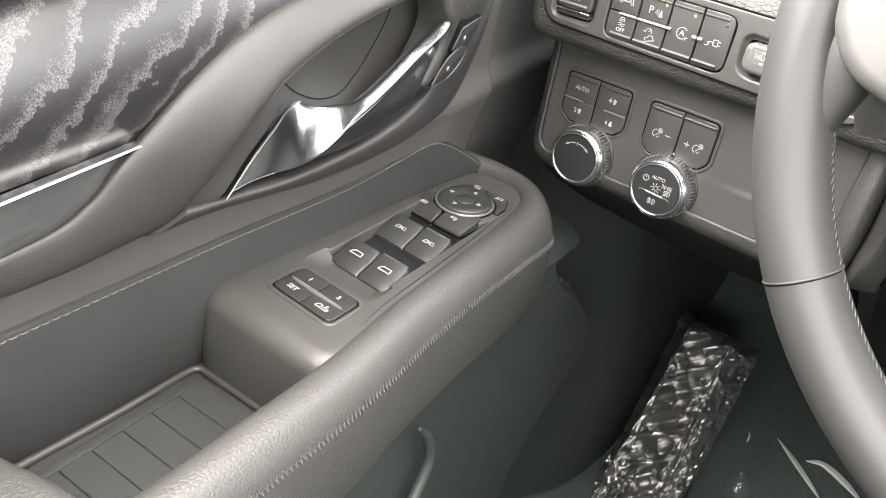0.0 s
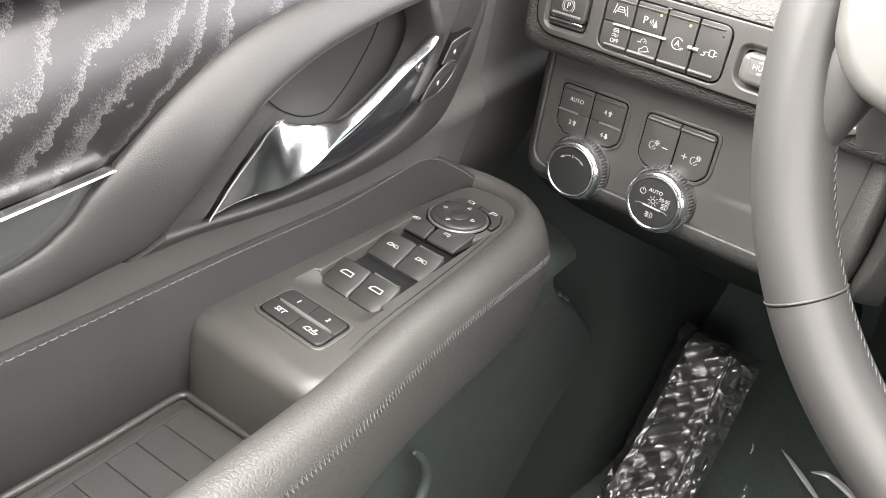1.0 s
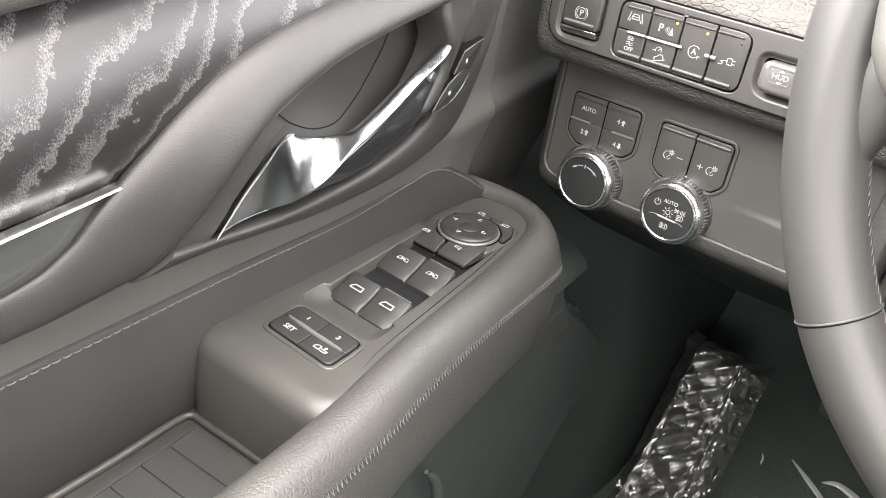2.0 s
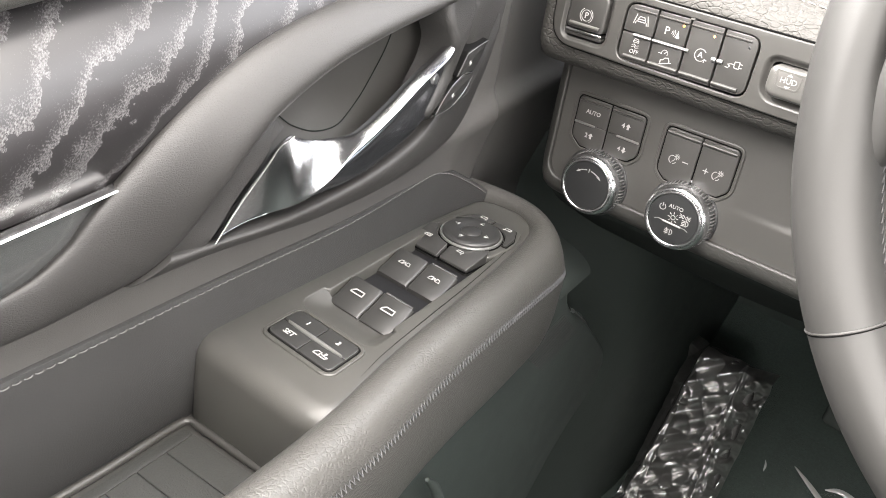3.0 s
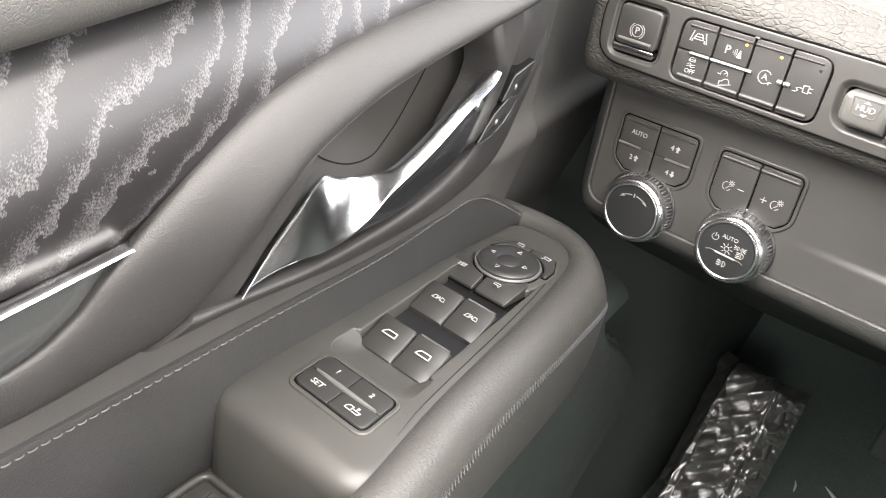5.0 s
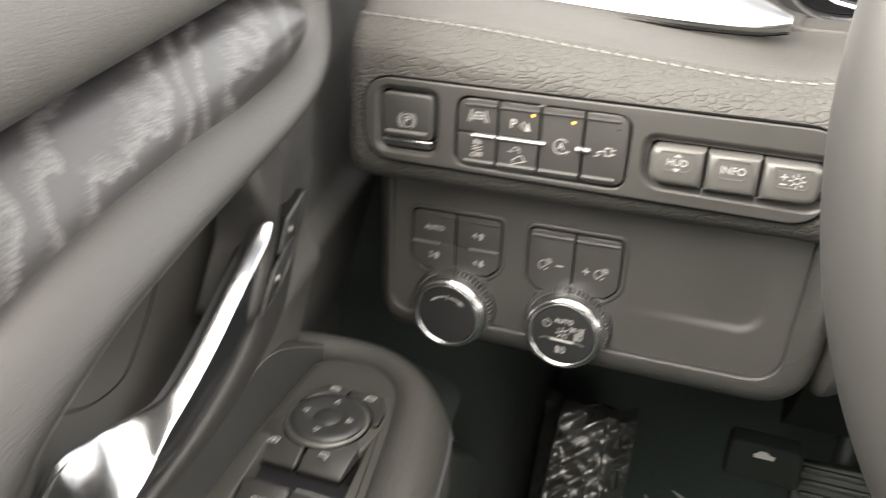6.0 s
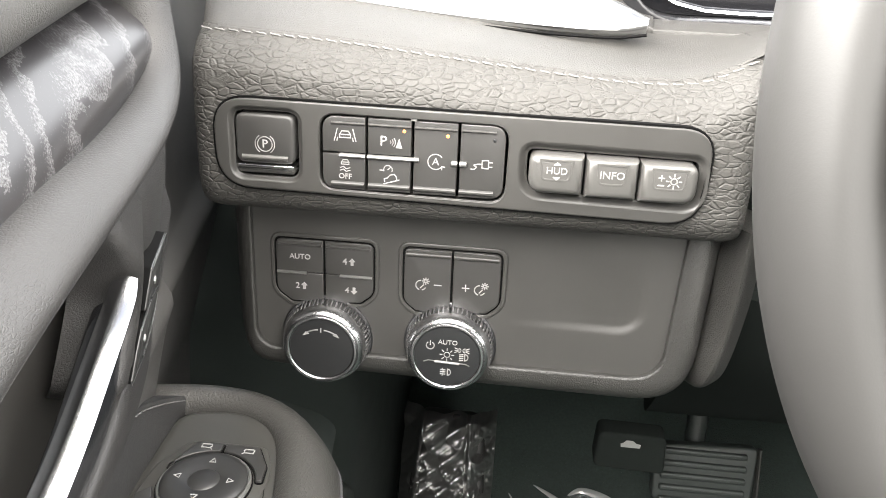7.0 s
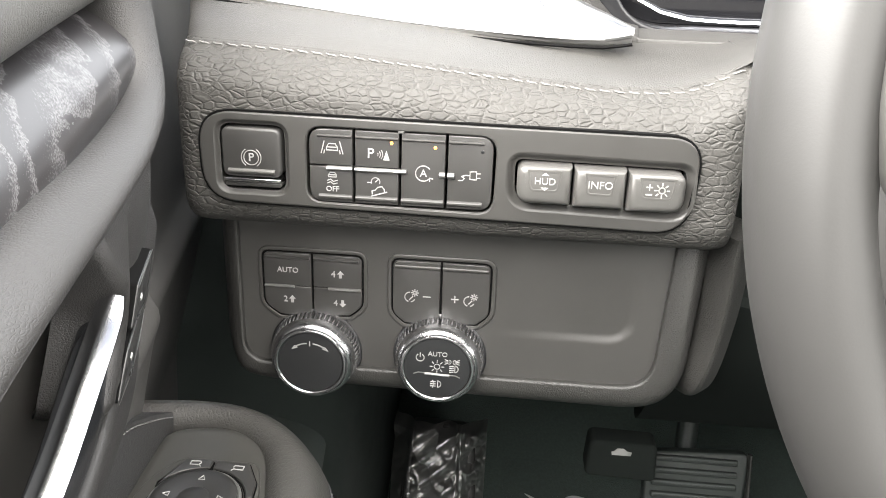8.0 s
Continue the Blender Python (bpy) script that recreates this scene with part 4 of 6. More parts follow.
    strokes(bm, d_shape(0.0094, 0.0006, 0.0019, 1) + [[(0.0066, 0.0006 + q - 0.0003), (0.0086, 0.0006 + q)] for q in (-0.0017, -0.0006, 0.0006, 0.0017)], 0.0006, s)
    strokes(bm, d_shape(0.0006, -0.0090, 0.0019, 1) + [[(-0.0032, -0.0090 + q), (-0.0006, -0.0090 + q)] for q in (-0.0013, 0, 0.0013)] + [[(-0.0021, -0.0112), (-0.0015, -0.0090), (-0.0021, -0.0068)]], 0.0005, s)
    ink(k, bm)
    bm = bmesh.new()
    strokes(bm, [[(-0.0122, -0.0036), (-0.0098, -0.0026), (0.0098, -0.0034), (0.0120, -0.0044)]], 0.0006, s)
    part("divider", bm, GREY_METAL, k)
    bm = bmesh.new()
    ribbon(bm, [s @ Vector((-0.0064, -0.0023, 0)), s @ Vector((0.0066, -0.0028, 0))], [s @ Vector((-0.0064, -0.0037, 0)), s @ Vector((0.0066, -0.0042, 0))], 0.0009, 0.0002, (0, -1, 0), n=6, sides=10)
    part("finger_bar", bm, GREY_METAL, k, "raised grey bar")
    bm = bmesh.new()
    prism(bm, rect(-0.0016, 0.0016, 0.0188, 0.0198), -0.003, -0.0004, s)
    part("pointer", bm, BUTTON, k)


lower_controls()


# ---- steering wheel ----
def steering_wheel():
    c = Vector((0.104, 0.384, 0.8435))
    m = Matrix.Translation(c) @ Matrix.Rotation(radians(2.4), 4, "Z") @ Matrix.Rotation(radians(90 - 9.1), 4, "X")   # local x right, y up the wheel, z towards the driver
    R, r, deep = 0.1880, 0.0147, 0.0190
    w = thing("steering_wheel", c, "dark grey leather steering wheel with a cross seam", "steering wheel")
    def ring(a, b):
        b = radians(b)
        rr = R + r * math.cos(b)
        return m @ Vector((rr * math.cos(radians(a)), rr * math.sin(radians(a)), deep * math.sin(b)))
    seam = 214.5
    def arc_part(a0, a1, name, label, mat):
        angs = np.linspace(a0, a1, int((a1 - a0) / 1.5) + 1)
        bm = bmesh.new()
        rows = [[bm.verts.new(ring(a, b)) for b in range(0, 360, 12)] for a in angs]
        for p, q in zip(rows, rows[1:]):
            for j in range(30):
                bm.faces.new((p[j - 1], p[j], q[j], q[j - 1]))
        bm.faces.new(rows[0])
        bm.faces.new(rows[-1][::-1])
        part(name, bm, mat, w, label)
    arc_part(-seam + 180 + 0.1, seam - 0.1, "rim", "smooth dark leather rim", LEATHER_WHEEL)
    arc_part(seam + 0.1, 540 - seam - 0.1, "lower_rim", "leather lower rim section", LEATHER_WHEEL)
    bm = bmesh.new()
    tube(bm, [ring(seam - 0.17, b) for b in range(0, 360, 8)], 0.00050, 8, closed=True)
    part("seam", bm, LEATHER_WHEEL, w, "raised cross seam")
    bm = bmesh.new()
    tube(bm, [ring(seam + 0.06, b) for b in range(0, 360, 8)], 0.00020, 6, closed=True)
    part("seam_groove", bm, GAP, w, "dark cross seam groove")
    bm = bmesh.new()
    for i in range(0, 170):
        a = 130 + i * 1.15
        tube(bm, [ring(a, 182), ring(a + 0.55, 176), ring(a + 1.0, 171)], [0.0002, 0.00038, 0.0002], 6)
    part("rim_thread", bm, THREAD_SEAM, w, "stitches along the inner edge of the rim")
    # thumb rest, spoke cover and hub
    n = m.to_3x3() @ Vector((0, 0, 1))
    for side in (-1, 1):
        A = [m @ Vector((side * x, y, h)) for x, y, h in ((0.172, -0.078, 0.0), (0.180, -0.050, 0.002), (0.184, -0.020, 0.003), (0.186, 0.010, 0.003), (0.184, 0.040, 0.002), (0.178, 0.070, 0.0))]
        B = [m @ Vector((side * x, y, h)) for x, y, h in ((0.169, -0.080, 0.0), (0.1665, -0.054, 0.001), (0.1600, -0.034, 0.002), (0.1480, 0.005, 0.002), (0.1560, 0.040, 0.002), (0.163, 0.066, 0.0))]
        part("thumb_rest", ribbon(bmesh.new(), A, B, [0.002, 0.009, 0.0125, 0.0135, 0.0125, 0.006], 0.013, tuple(n), sides=26, power=2.2, n=50), LEATHER_WHEEL, w, "leather thumb rest")
        o = [(side * x, y) for x, y in ((0.176, 0.060), (0.1805, 0.035), (0.1820, 0.015), (0.1815, 0.000), (0.1780, -0.0160), (0.1715, -0.0255), (0.1635, -0.0315), (0.1530, -0.0350), (0.100, -0.050), (0.070, -0.058), (0.070, 0.060))]
        part("spoke_cover", prism(bmesh.new(), rounded(o, 0.004), 0.002, 0.0235, m, 0.0065, 6), SPOKE, w, "satin grey spoke cover")
        A = [m @ Vector((side * x, y, -0.030)) for x, y in ((0.1680, -0.030), (0.1665, -0.044), (0.1630, -0.052))]
        B = [m @ Vector((side * x, y, -0.030)) for x, y in ((0.110, -0.020), (0.120, -0.040), (0.1500, -0.050))]
        part("paddle", ribbon(bmesh.new(), A, B, 0.004, 0.004, tuple(n), power=3), PLASTIC_POD, w, "dark shift paddle")
    bm = bmesh.new()
    prism(bm, rounded([(-0.085, -0.075), (0.085, -0.075), (0.095, 0.065), (-0.095, 0.065)], 0.03, 8), -0.02, 0.036, m, 0.014, 5)
    part("hub_cover", bm, VINYL_DOOR, w, "dark hub cover")
    bm = bmesh.new()
    tube(bm, [m @ Vector((0, 0, -0.02)), m @ Vector((0, 0, -0.10)), m @ Vector((0, -0.01, -0.22))], [0.045, 0.06, 0.07], 24)
    part("column", bm, PLASTIC_DARK, w, "matt black steering column shroud")


steering_wheel()


# ---- driver door ----
def D(y, z, xd):
    """A point of the door: the door card runs slightly outwards towards the front."""
    return (xd - 0.1 * (y - 0.3), y, z)


def DL(pts, xd):
    return [D(y, z, x if (x := (rest[0] if rest else xd)) else xd) for y, z, *rest in pts]


DOOR_N = (0.995, 0.0995, 0.0)
STITCH = [(0.02, 0.657), (0.10, 0.661), (0.165, 0.6635), (0.210, 0.665), (0.277, 0.6675), (0.361, 0.669), (0.420, 0.6755), (0.445, 0.678), (0.465, 0.6735), (0.487, 0.663), (0.507, 0.652), (0.522, 0.643)]


def thread_line(bm, pts, length, step, r, lift=(0.0006, 0, 0)):
    line = spline(pts, 600)
    s = np.concatenate([[0], np.cumsum(np.linalg.norm(np.diff(line, axis=0), axis=1))])
    k = 0.0
    while k + length < s[-1]:
        p = [np.array([np.interp(k + f * length, s, line[:, c]) for c in range(3)]) for f in (0, 0.25, 0.75, 1)]
        p[0] -= np.array(lift)
        p[3] -= np.array(lift)
        tube(bm, [tuple(q) for q in p], r, 5)
        k += step
    return bm


def door():
    d = thing("driver_door", (-0.29, 0.25, 0.70), "dark grey driver door card with wood and leather trim", "car door")
    # inner skin
    zz, xx = [0.30, 0.55, 0.60, 0.655, 0.668, 0.690, 0.705, 0.72, 0.80, 0.87, 0.93], [-0.318, -0.316, -0.314, -0.3000, -0.2970, -0.2915, -0.286, -0.294, -0.292, -0.300, -0.315]
    def skin(y, z):
        hollow = 0.026 * min(1, max(0, (0.440 - y) / 0.012)) * min(1, max(0, (z - 0.706) / 0.010))
        return D(y, z, float(np.interp(z, zz, xx)) - max(0, y - 0.465) * 0.12 - hollow - 0.004 * min(1, max(0, (y - 0.512) / 0.006)) ** 2)
    heights = np.linspace(0.30, 0.93, 120)
    bm = sheet(skin, np.concatenate([np.linspace(-0.35, 0.40, 40), np.linspace(0.405, 0.520, 40)]), heights)
    part("door_skin", bm, VINYL_DOOR, d, "soft dark grey door skin")
    # the skin goes on towards the front in a darker, rougher material
    bm = sheet(skin, np.linspace(0.520, 0.60, 12), heights)
    sheet(skin, np.linspace(0.60, 0.86, 20), [z for z in heights if z > 0.545], bm)
    part("door_front_edge", bm, DOOR_EDGE, d, "darker front edge of the door skin")
    # stitched pad below the waist seam
    n = len(STITCH)
    A = [D(y, z + 0.0022, -0.2965) for y, z in STITCH]
    B = [D(y, 0.584, -0.306) for y, z in STITCH]
    part("belt_pad", ribbon(bmesh.new(), A, B, 0.0030, 0.03, DOOR_N, sides=28, power=3.6, n=80), VINYL_BELT, d, "padded dark vinyl with a pale seam")
    bm = thread_line(bmesh.new(), [D(y, z - 0.0006, -0.2940) for y, z in STITCH], 0.0034, 0.0047, 0.00034, (0.0006, 0, 0))
    part("seam_thread", bm, THREAD, d, "pale stitched seam")
    # figured wood
    lo = spline([(-0.02, 0.715), (0.1458, 0.738), (0.2067, 0.7455), (0.30, 0.770), (0.40, 0.803), (0.455, 0.822), (0.490, 0.833)], 120)
    hi = spline([(-0.02, 0.770), (0.15, 0.8010), (0.20, 0.8095), (0.30, 0.8275), (0.39, 0.8430), (0.455, 0.8535), (0.490, 0.858)], 120)
    def wood(i, v):
        y0, z0 = lo[i]
        y1, z1 = hi[i]
        e = (y0 - 0.456) / 0.016
        k = math.sqrt(max(0, 1 - max(0, e) ** 2)) if e > 0 else 1
        mid, w = (z0 + z1) / 2, (z1 - z0) / 2 * k
        y = y0
        bul = 0.0095 * math.sin(v * math.pi) - 0.004 * (1 - k)
        return D(y, mid + w * (2 * v - 1), -0.2745 - 0.016 * v * v + bul)
    part("wood_trim", sheet(wood, [i for i in range(120) if lo[i][0] <= 0.4715], np.linspace(0, 1, 22)), WOOD, d, "dark wood with pale open-pore figure")
    # leather sill above the wood
    A = [D(y, z + 0.001, -0.284) for y, z in hi[::10] if y < 0.46] + [D(0.470, 0.860, -0.284)]
    B = [D(y, z + 0.066, -0.310) for y, z in hi[::10] if y < 0.46] + [D(0.470, 0.924, -0.310)]
    part("sill_pad", ribbon(bmesh.new(), A, B, 0.017, 0.03, DOOR_N, sides=40, power=2.6, n=50), LEATHER_TOP, d, "dark leather door sill")
    # bright strip below the wood and the grey panel under it
    A = DL([(-0.02, 0.7161), (0.1458, 0.7388), (0.2075, 0.7474), (0.245, 0.7541)], -0.2690)
    B = DL([(-0.02, 0.7146), (0.1458, 0.7373), (0.2075, 0.7461), (0.245, 0.7526)], -0.2690)
    part("bright_strip", ribbon(bmesh.new(), A, B, 0.0022, 0.004, DOOR_N, sides=12, n=30), CHROME, d, "bright chrome strip")
    def grey(y, v):
        z1 = float(np.interp(y, [-0.02, 0.1458, 0.2067, 0.24], [0.714, 0.7365, 0.7455, 0.751]))
        z0 = float(np.interp(y, [0.12, 0.17, 0.24], [0.690, 0.700, 0.740]))
        return D(y, z1 + (z0 - z1) * v, -0.275 - 0.010 * v * v + 0.003 * math.sin(v * math.pi))
    part("grey_panel", sheet(grey, np.linspace(-0.02, 0.24, 40), np.linspace(0, 1, 14)), GREY_PANEL, d, "smooth silver-grey panel below the strip")
    # diagonal leather pull
    A = DL([(0.02, 0.7040, -0.276), (0.10, 0.7080, -0.276), (0.160, 0.7160, -0.274), (0.181, 0.7260, -0.272), (0.192, 0.7380, -0.270), (0.207, 0.7520, -0.269), (0.228, 0.7690, -0.269), (0.252, 0.7835, -0.269), (0.279, 0.7935, -0.270), (0.313, 0.8015, -0.272), (0.358, 0.8090, -0.274), (0.400, 0.8140, -0.275), (0.430, 0.8200, -0.276), (0.446, 0.8300, -0.278), (0.4520, 0.8460, -0.280), (0.4500, 0.8680, -0.282)], -0.27)
    B = DL([(0.02, 0.6920, -0.282), (0.10, 0.6935, -0.280), (0.160, 0.6970, -0.275), (0.190, 0.7010, -0.273), (0.215, 0.7085, -0.269), (0.2310, 0.7250, -0.263), (0.2420, 0.7420, -0.258), (0.2520, 0.7540, -0.256), (0.2660, 0.7650, -0.256), (0.2945, 0.7785, -0.256), (0.3300, 0.7885, -0.256), (0.372, 0.7965, -0.257), (0.421, 0.8065, -0.259), (0.452, 0.8180, -0.264), (0.465, 0.8400, -0.270), (0.470, 0.8680, -0.275)], -0.26)
    bm = ribbon(bmesh.new(), A, B, [0.002, 0.002, 0.003, 0.004, 0.005, 0.006, 0.007, 0.0078, 0.0085, 0.009, 0.0095, 0.0095, 0.0095, 0.0095, 0.0095, 0.0095], 0.014, (0.90, 0.06, 0.43), sides=36, power=2.4, n=130)
    part("pull_handle", bm, LEATHER_PULL, d, "leather wrapped diagonal pull")
    # leather web between the pull and the lever
    A = DL([(0.213, 0.7100, -0.2715), (0.219, 0.7150, -0.269), (0.226, 0.7230, -0.267), (0.236, 0.7380, -0.264), (0.250, 0.7540, -0.265), (0.266, 0.7650, -0.270)], -0.27)
    B = DL([(0.2395, 0.7115, -0.2665), (0.2440, 0.7170, -0.2655), (0.2540, 0.7290, -0.2650), (0.2660, 0.7402, -0.2650), (0.2735, 0.7475, -0.2660), (0.2830, 0.7515, -0.270)], -0.27)
    part("pull_web", ribbon(bmesh.new(), A, B, 0.0010, 0.012, DOOR_N, sides=20, power=3.5, n=40), LEATHER_PULL, d, "leather web beside the lever")
    # finger bowl behind the pull
    def bowl(y, z):
        g = math.exp(-((y - 0.335) / 0.065) ** 4 - ((z - 0.770) / 0.045) ** 4)
        rim = max(0.0, abs(y - 0.325) - 0.085) * 0.5 + max(0.0, 0.718 - z) * 1.2 + max(0.0, z - 0.797) * 2.0
        return D(y, z, -0.276 - 0.018 * g - rim)
    part("finger_bowl", sheet(bowl, np.linspace(0.225, 0.440, 40), np.linspace(0.706, 0.835, 30)), BOWL, d, "smooth grey finger bowl")
    bm = bmesh.new()
    pts = [(0.2960, 0.7490), (0.3010, 0.7450), (0.3080, 0.7400), (0.3208, 0.7352), (0.3349, 0.7345), (0.3450, 0.7375), (0.3590, 0.7460), (0.3690, 0.7580), (0.3760, 0.7720), (0.3800, 0.7900)]
    tube(bm, [tuple(np.array(bowl(y, z)) + np.array((0.0006, 0, 0))) for y, z in spline(pts, 40)], 0.00032, 6)
    part("bowl_seam", bm, DULL, d, "dark seam line")
    # lip below the lever, rising to the lock switch
    A = DL([(0.4609, 0.8122, -0.2733), (0.4568, 0.7902, -0.2733), (0.4599, 0.7641, -0.2782), (0.4574, 0.7394, -0.2825), (0.4315, 0.7128, -0.2798), (0.3725, 0.7030), (0.3115, 0.6995), (0.2716, 0.7020), (0.2392, 0.7040), (0.205, 0.7030)], -0.274)
    B = DL([(0.4124, 0.8063, -0.267), (0.4088, 0.791, -0.2652), (0.4103, 0.7748, -0.2662), (0.4102, 0.7505, -0.2708), (0.3891, 0.7287, -0.2702), (0.3500, 0.7175), (0.3100, 0.7120), (0.2750, 0.7105), (0.2430, 0.7120), (0.222, 0.7130)], -0.268)
    part("lever_lip", ribbon(bmesh.new(), A, B, 0.0055, 0.02, DOOR_N, sides=24, power=3.0, n=80), LEATHER_PULL, d, "soft dark lip around the lever")
    return d


door()


def release_lever():
    k = thing("door_release_lever", D(0.33, 0.735, -0.262), "polished chrome door release lever on a smoked plate", "door handle")
    A = DL([(0.2440, 0.7150, -0.272), (0.2660, 0.7200, -0.272), (0.2930, 0.7232, -0.268), (0.3090, 0.7255), (0.3205, 0.7300), (0.3350, 0.7358), (0.3510, 0.7438), (0.3728, 0.7574), (0.3880, 0.7660), (0.3930, 0.7690)], -0.2640)
    B = DL([(0.2445, 0.7130, -0.272), (0.2700, 0.7125, -0.272), (0.3000, 0.7150, -0.268), (0.3250, 0.7180), (0.3450, 0.7220), (0.3740, 0.7330), (0.3960, 0.7520), (0.4010, 0.7640)], -0.2650)
    part("plate", ribbon(bmesh.new(), A, B, 0.0022, 0.008, DOOR_N, sides=20, power=3.5, n=60), SMOKE_PLATE, k, "smoked glossy plate")
    A = DL([(0.3857, 0.7764, -0.2592), (0.3785, 0.7726, -0.2594), (0.3588, 0.7646, -0.2582), (0.3400, 0.7528, -0.2593), (0.3258, 0.7444, -0.2612), (0.3205, 0.7412, -0.2650), (0.3140, 0.7398, -0.2695), (0.3050, 0.7400, -0.2720), (0.2938, 0.7440, -0.2705), (0.2838, 0.7485, -0.2660), (0.2745, 0.7462, -0.2636), (0.2676, 0.7395, -0.2628), (0.2556, 0.7285, -0.2626), (0.2425, 0.7142, -0.2632)], -0.27)
    B = DL([(0.3868, 0.7752, -0.2558), (0.38, 0.771, -0.2544), (0.3604, 0.763, -0.2531), (0.3416, 0.7511, -0.2539), (0.3275, 0.7425, -0.2552), (0.3151, 0.7352, -0.2569), (0.3075, 0.7278, -0.2585), (0.2990, 0.7215, -0.2600), (0.2905, 0.7182, -0.2615), (0.2830, 0.7168, -0.2628), (0.2760, 0.7160, -0.2650), (0.2700, 0.7156, -0.2660), (0.2580, 0.7150, -0.2664), (0.2430, 0.7136, -0.2650)], -0.26)
    part("lever", ribbon(bmesh.new(), A, B, [0.0012, 0.0010, 0.0009, 0.0010, 0.0012, 0.0014, 0.0015, 0.0014, 0.0012, 0.0006, 0.0, -0.0006, -0.0005, -0.0001], 0.006, (0.93, 0.09, 0.35), sides=40, power=2.6, n=170), LEVER, k, "polished chrome lever with a scooped root")
    m = Matrix.Translation((-0.2604 + 0.03, 0, 0)) @ Matrix(((-0.1, 0, 1, 0), (1, 0, 0.1, 0), (0, 1, 0, 0), (0, 0, 0, 1)))
    bm = bmesh.new()
    e = [D(y, z, -0.2622) for y, z in spline([(0.2825, 0.7502), (0.2740, 0.7468), (0.2670, 0.7399), (0.2550, 0.7289), (0.2413, 0.7135)], 40)]
    tube(bm, e, list(0.0007 * np.sin(np.linspace(0.3, math.pi - 0.2, 40))), 8)
    part("edge_bead", bm, CHROME, k, "thin chrome bead")
    bm = bmesh.new()
    lathe(bm, [(0.0030, -0.001), (0.0030, 0.0030), (0.0024, 0.0040), (0.0010, 0.0044)], at2(m, 0.3820, 0.7592, -0.004), 20)
    part("stud", bm, SMOKE, k, "small round polished stud")
    return k


release_lever()


def lock_switch():
    k = thing("door_lock_switch", D(0.427, 0.753, -0.262), "pair of narrow dark door lock buttons", "switch")
    n = Vector((1, 0.26, -0.19)).normalized()
    m = Matrix(((-0.26, 0.19, n.x, -0.30928), (1, 0, n.y, 0), (0, 1, n.z, 0), (0, 0, 0, 1)))
    base = rounded([(0.4500, 0.8180), (0.3850, 0.8100), (0.3823, 0.79), (0.3895, 0.7766), (0.3918, 0.7625), (0.3848, 0.7506), (0.3758, 0.7364), (0.3994, 0.7267), (0.417, 0.7304), (0.4277, 0.7383), (0.4372, 0.7492), (0.4448, 0.7623), (0.4467, 0.778)], 0.008)
    bm = prism(bmesh.new(), base, -0.022, -0.0011, m, 0.0045, 6)
    for v in bm.verts:      # the top turns back under the pull, the foot into the lip
        v.co.x -= 0.45 * max(0.0, v.co.z - 0.778) + 0.7 * max(0.0, 0.741 - v.co.z)
    part("base", bm, LEATHER_PULL, k, "smooth dark switch base")
    for pts, (cx, cy) in (([(0.4286, 0.7737), (0.4062, 0.7706), (0.4035, 0.7644), (0.4005, 0.7575), (0.408, 0.7583), (0.421, 0.7574), (0.4265, 0.7644)], (0.4124, 0.7634)),
                          ([(0.4229, 0.7559), (0.4097, 0.7571), (0.3974, 0.7527), (0.3921, 0.7469), (0.3871, 0.7388), (0.405, 0.7398), (0.4171, 0.7461)], (0.4023, 0.7468))):
        o = rounded(pts, 0.0010)
        part("surround", prism(bmesh.new(), inset(o, -0.0005), -0.006, -0.0009, m), GAP, k)
        b = part("button", prism(bmesh.new(), o, -0.005, -0.0003, m, 0.0005), BUTTON_POD, k)
        s = at2(m, cx, cy, -0.0002, 45)
        bm = strokes(bmesh.new(), [[(-0.0008, 0.0002), (-0.0008, 0.0013), (0.0008, 0.0013)]], 0.0004, s)
        filled(bm, rect(-0.0010, 0.0010, -0.0014, 0.0002), s)
        ink(b, bm)
    for pts in ([(0.4286, 0.7737), (0.4169, 0.7725), (0.4051, 0.7701)], [(0.4213, 0.7569), (0.4082, 0.7581), (0.4011, 0.7557), (0.3957, 0.753)], [(0.3866, 0.7385), (0.405, 0.7398), (0.4171, 0.7461), (0.4221, 0.754)]):
        line = [m @ Vector((y, z, -0.0002)) for y, z in spline(pts, 14)]
        part("bright_edge", tube(bmesh.new(), line, list(0.0003 * np.sin(np.linspace(0.3, math.pi - 0.3, 14))), 6), SILVER, k, "thin silver edge")


lock_switch()


# ---- armrest ----
def sh(u, y):
    return (-0.262 + u - 0.13 * (y - 0.34), y)


POD_Z = 0.6405
ROLL = [(-0.150, -0.20), (-0.172, 0.00), (-0.1905, 0.12), (-0.2025, 0.20), (-0.2125, 0.265), (-0.2275, 0.329), (-0.2440, 0.418), (-0.2575, 0.480), (-0.2680, 0.505), (-0.2850, 0.5185), (-0.3050, 0.5215), (-0.3270, 0.5190), (-0.3450, 0.5150)]
SECTION = [(0.00, 0.630), (0.02, 0.6385), (0.10, 0.6435), (0.28, 0.6475), (0.50, 0.6485), (0.70, 0.6465), (0.86, 0.6415), (0.96, 0.6350), (1.00, 0.6265), (1.00, 0.6120), (0.97, 0.598), (0.92, 0.585), (0.80, 0.570), (0.40, 0.556)]


def seam_drop(y):
    return float(np.interp(y, [0.40, 0.45, 0.493, 0.515, 0.54], [0.0, 0.004, 0.011, 0.018, 0.022]))


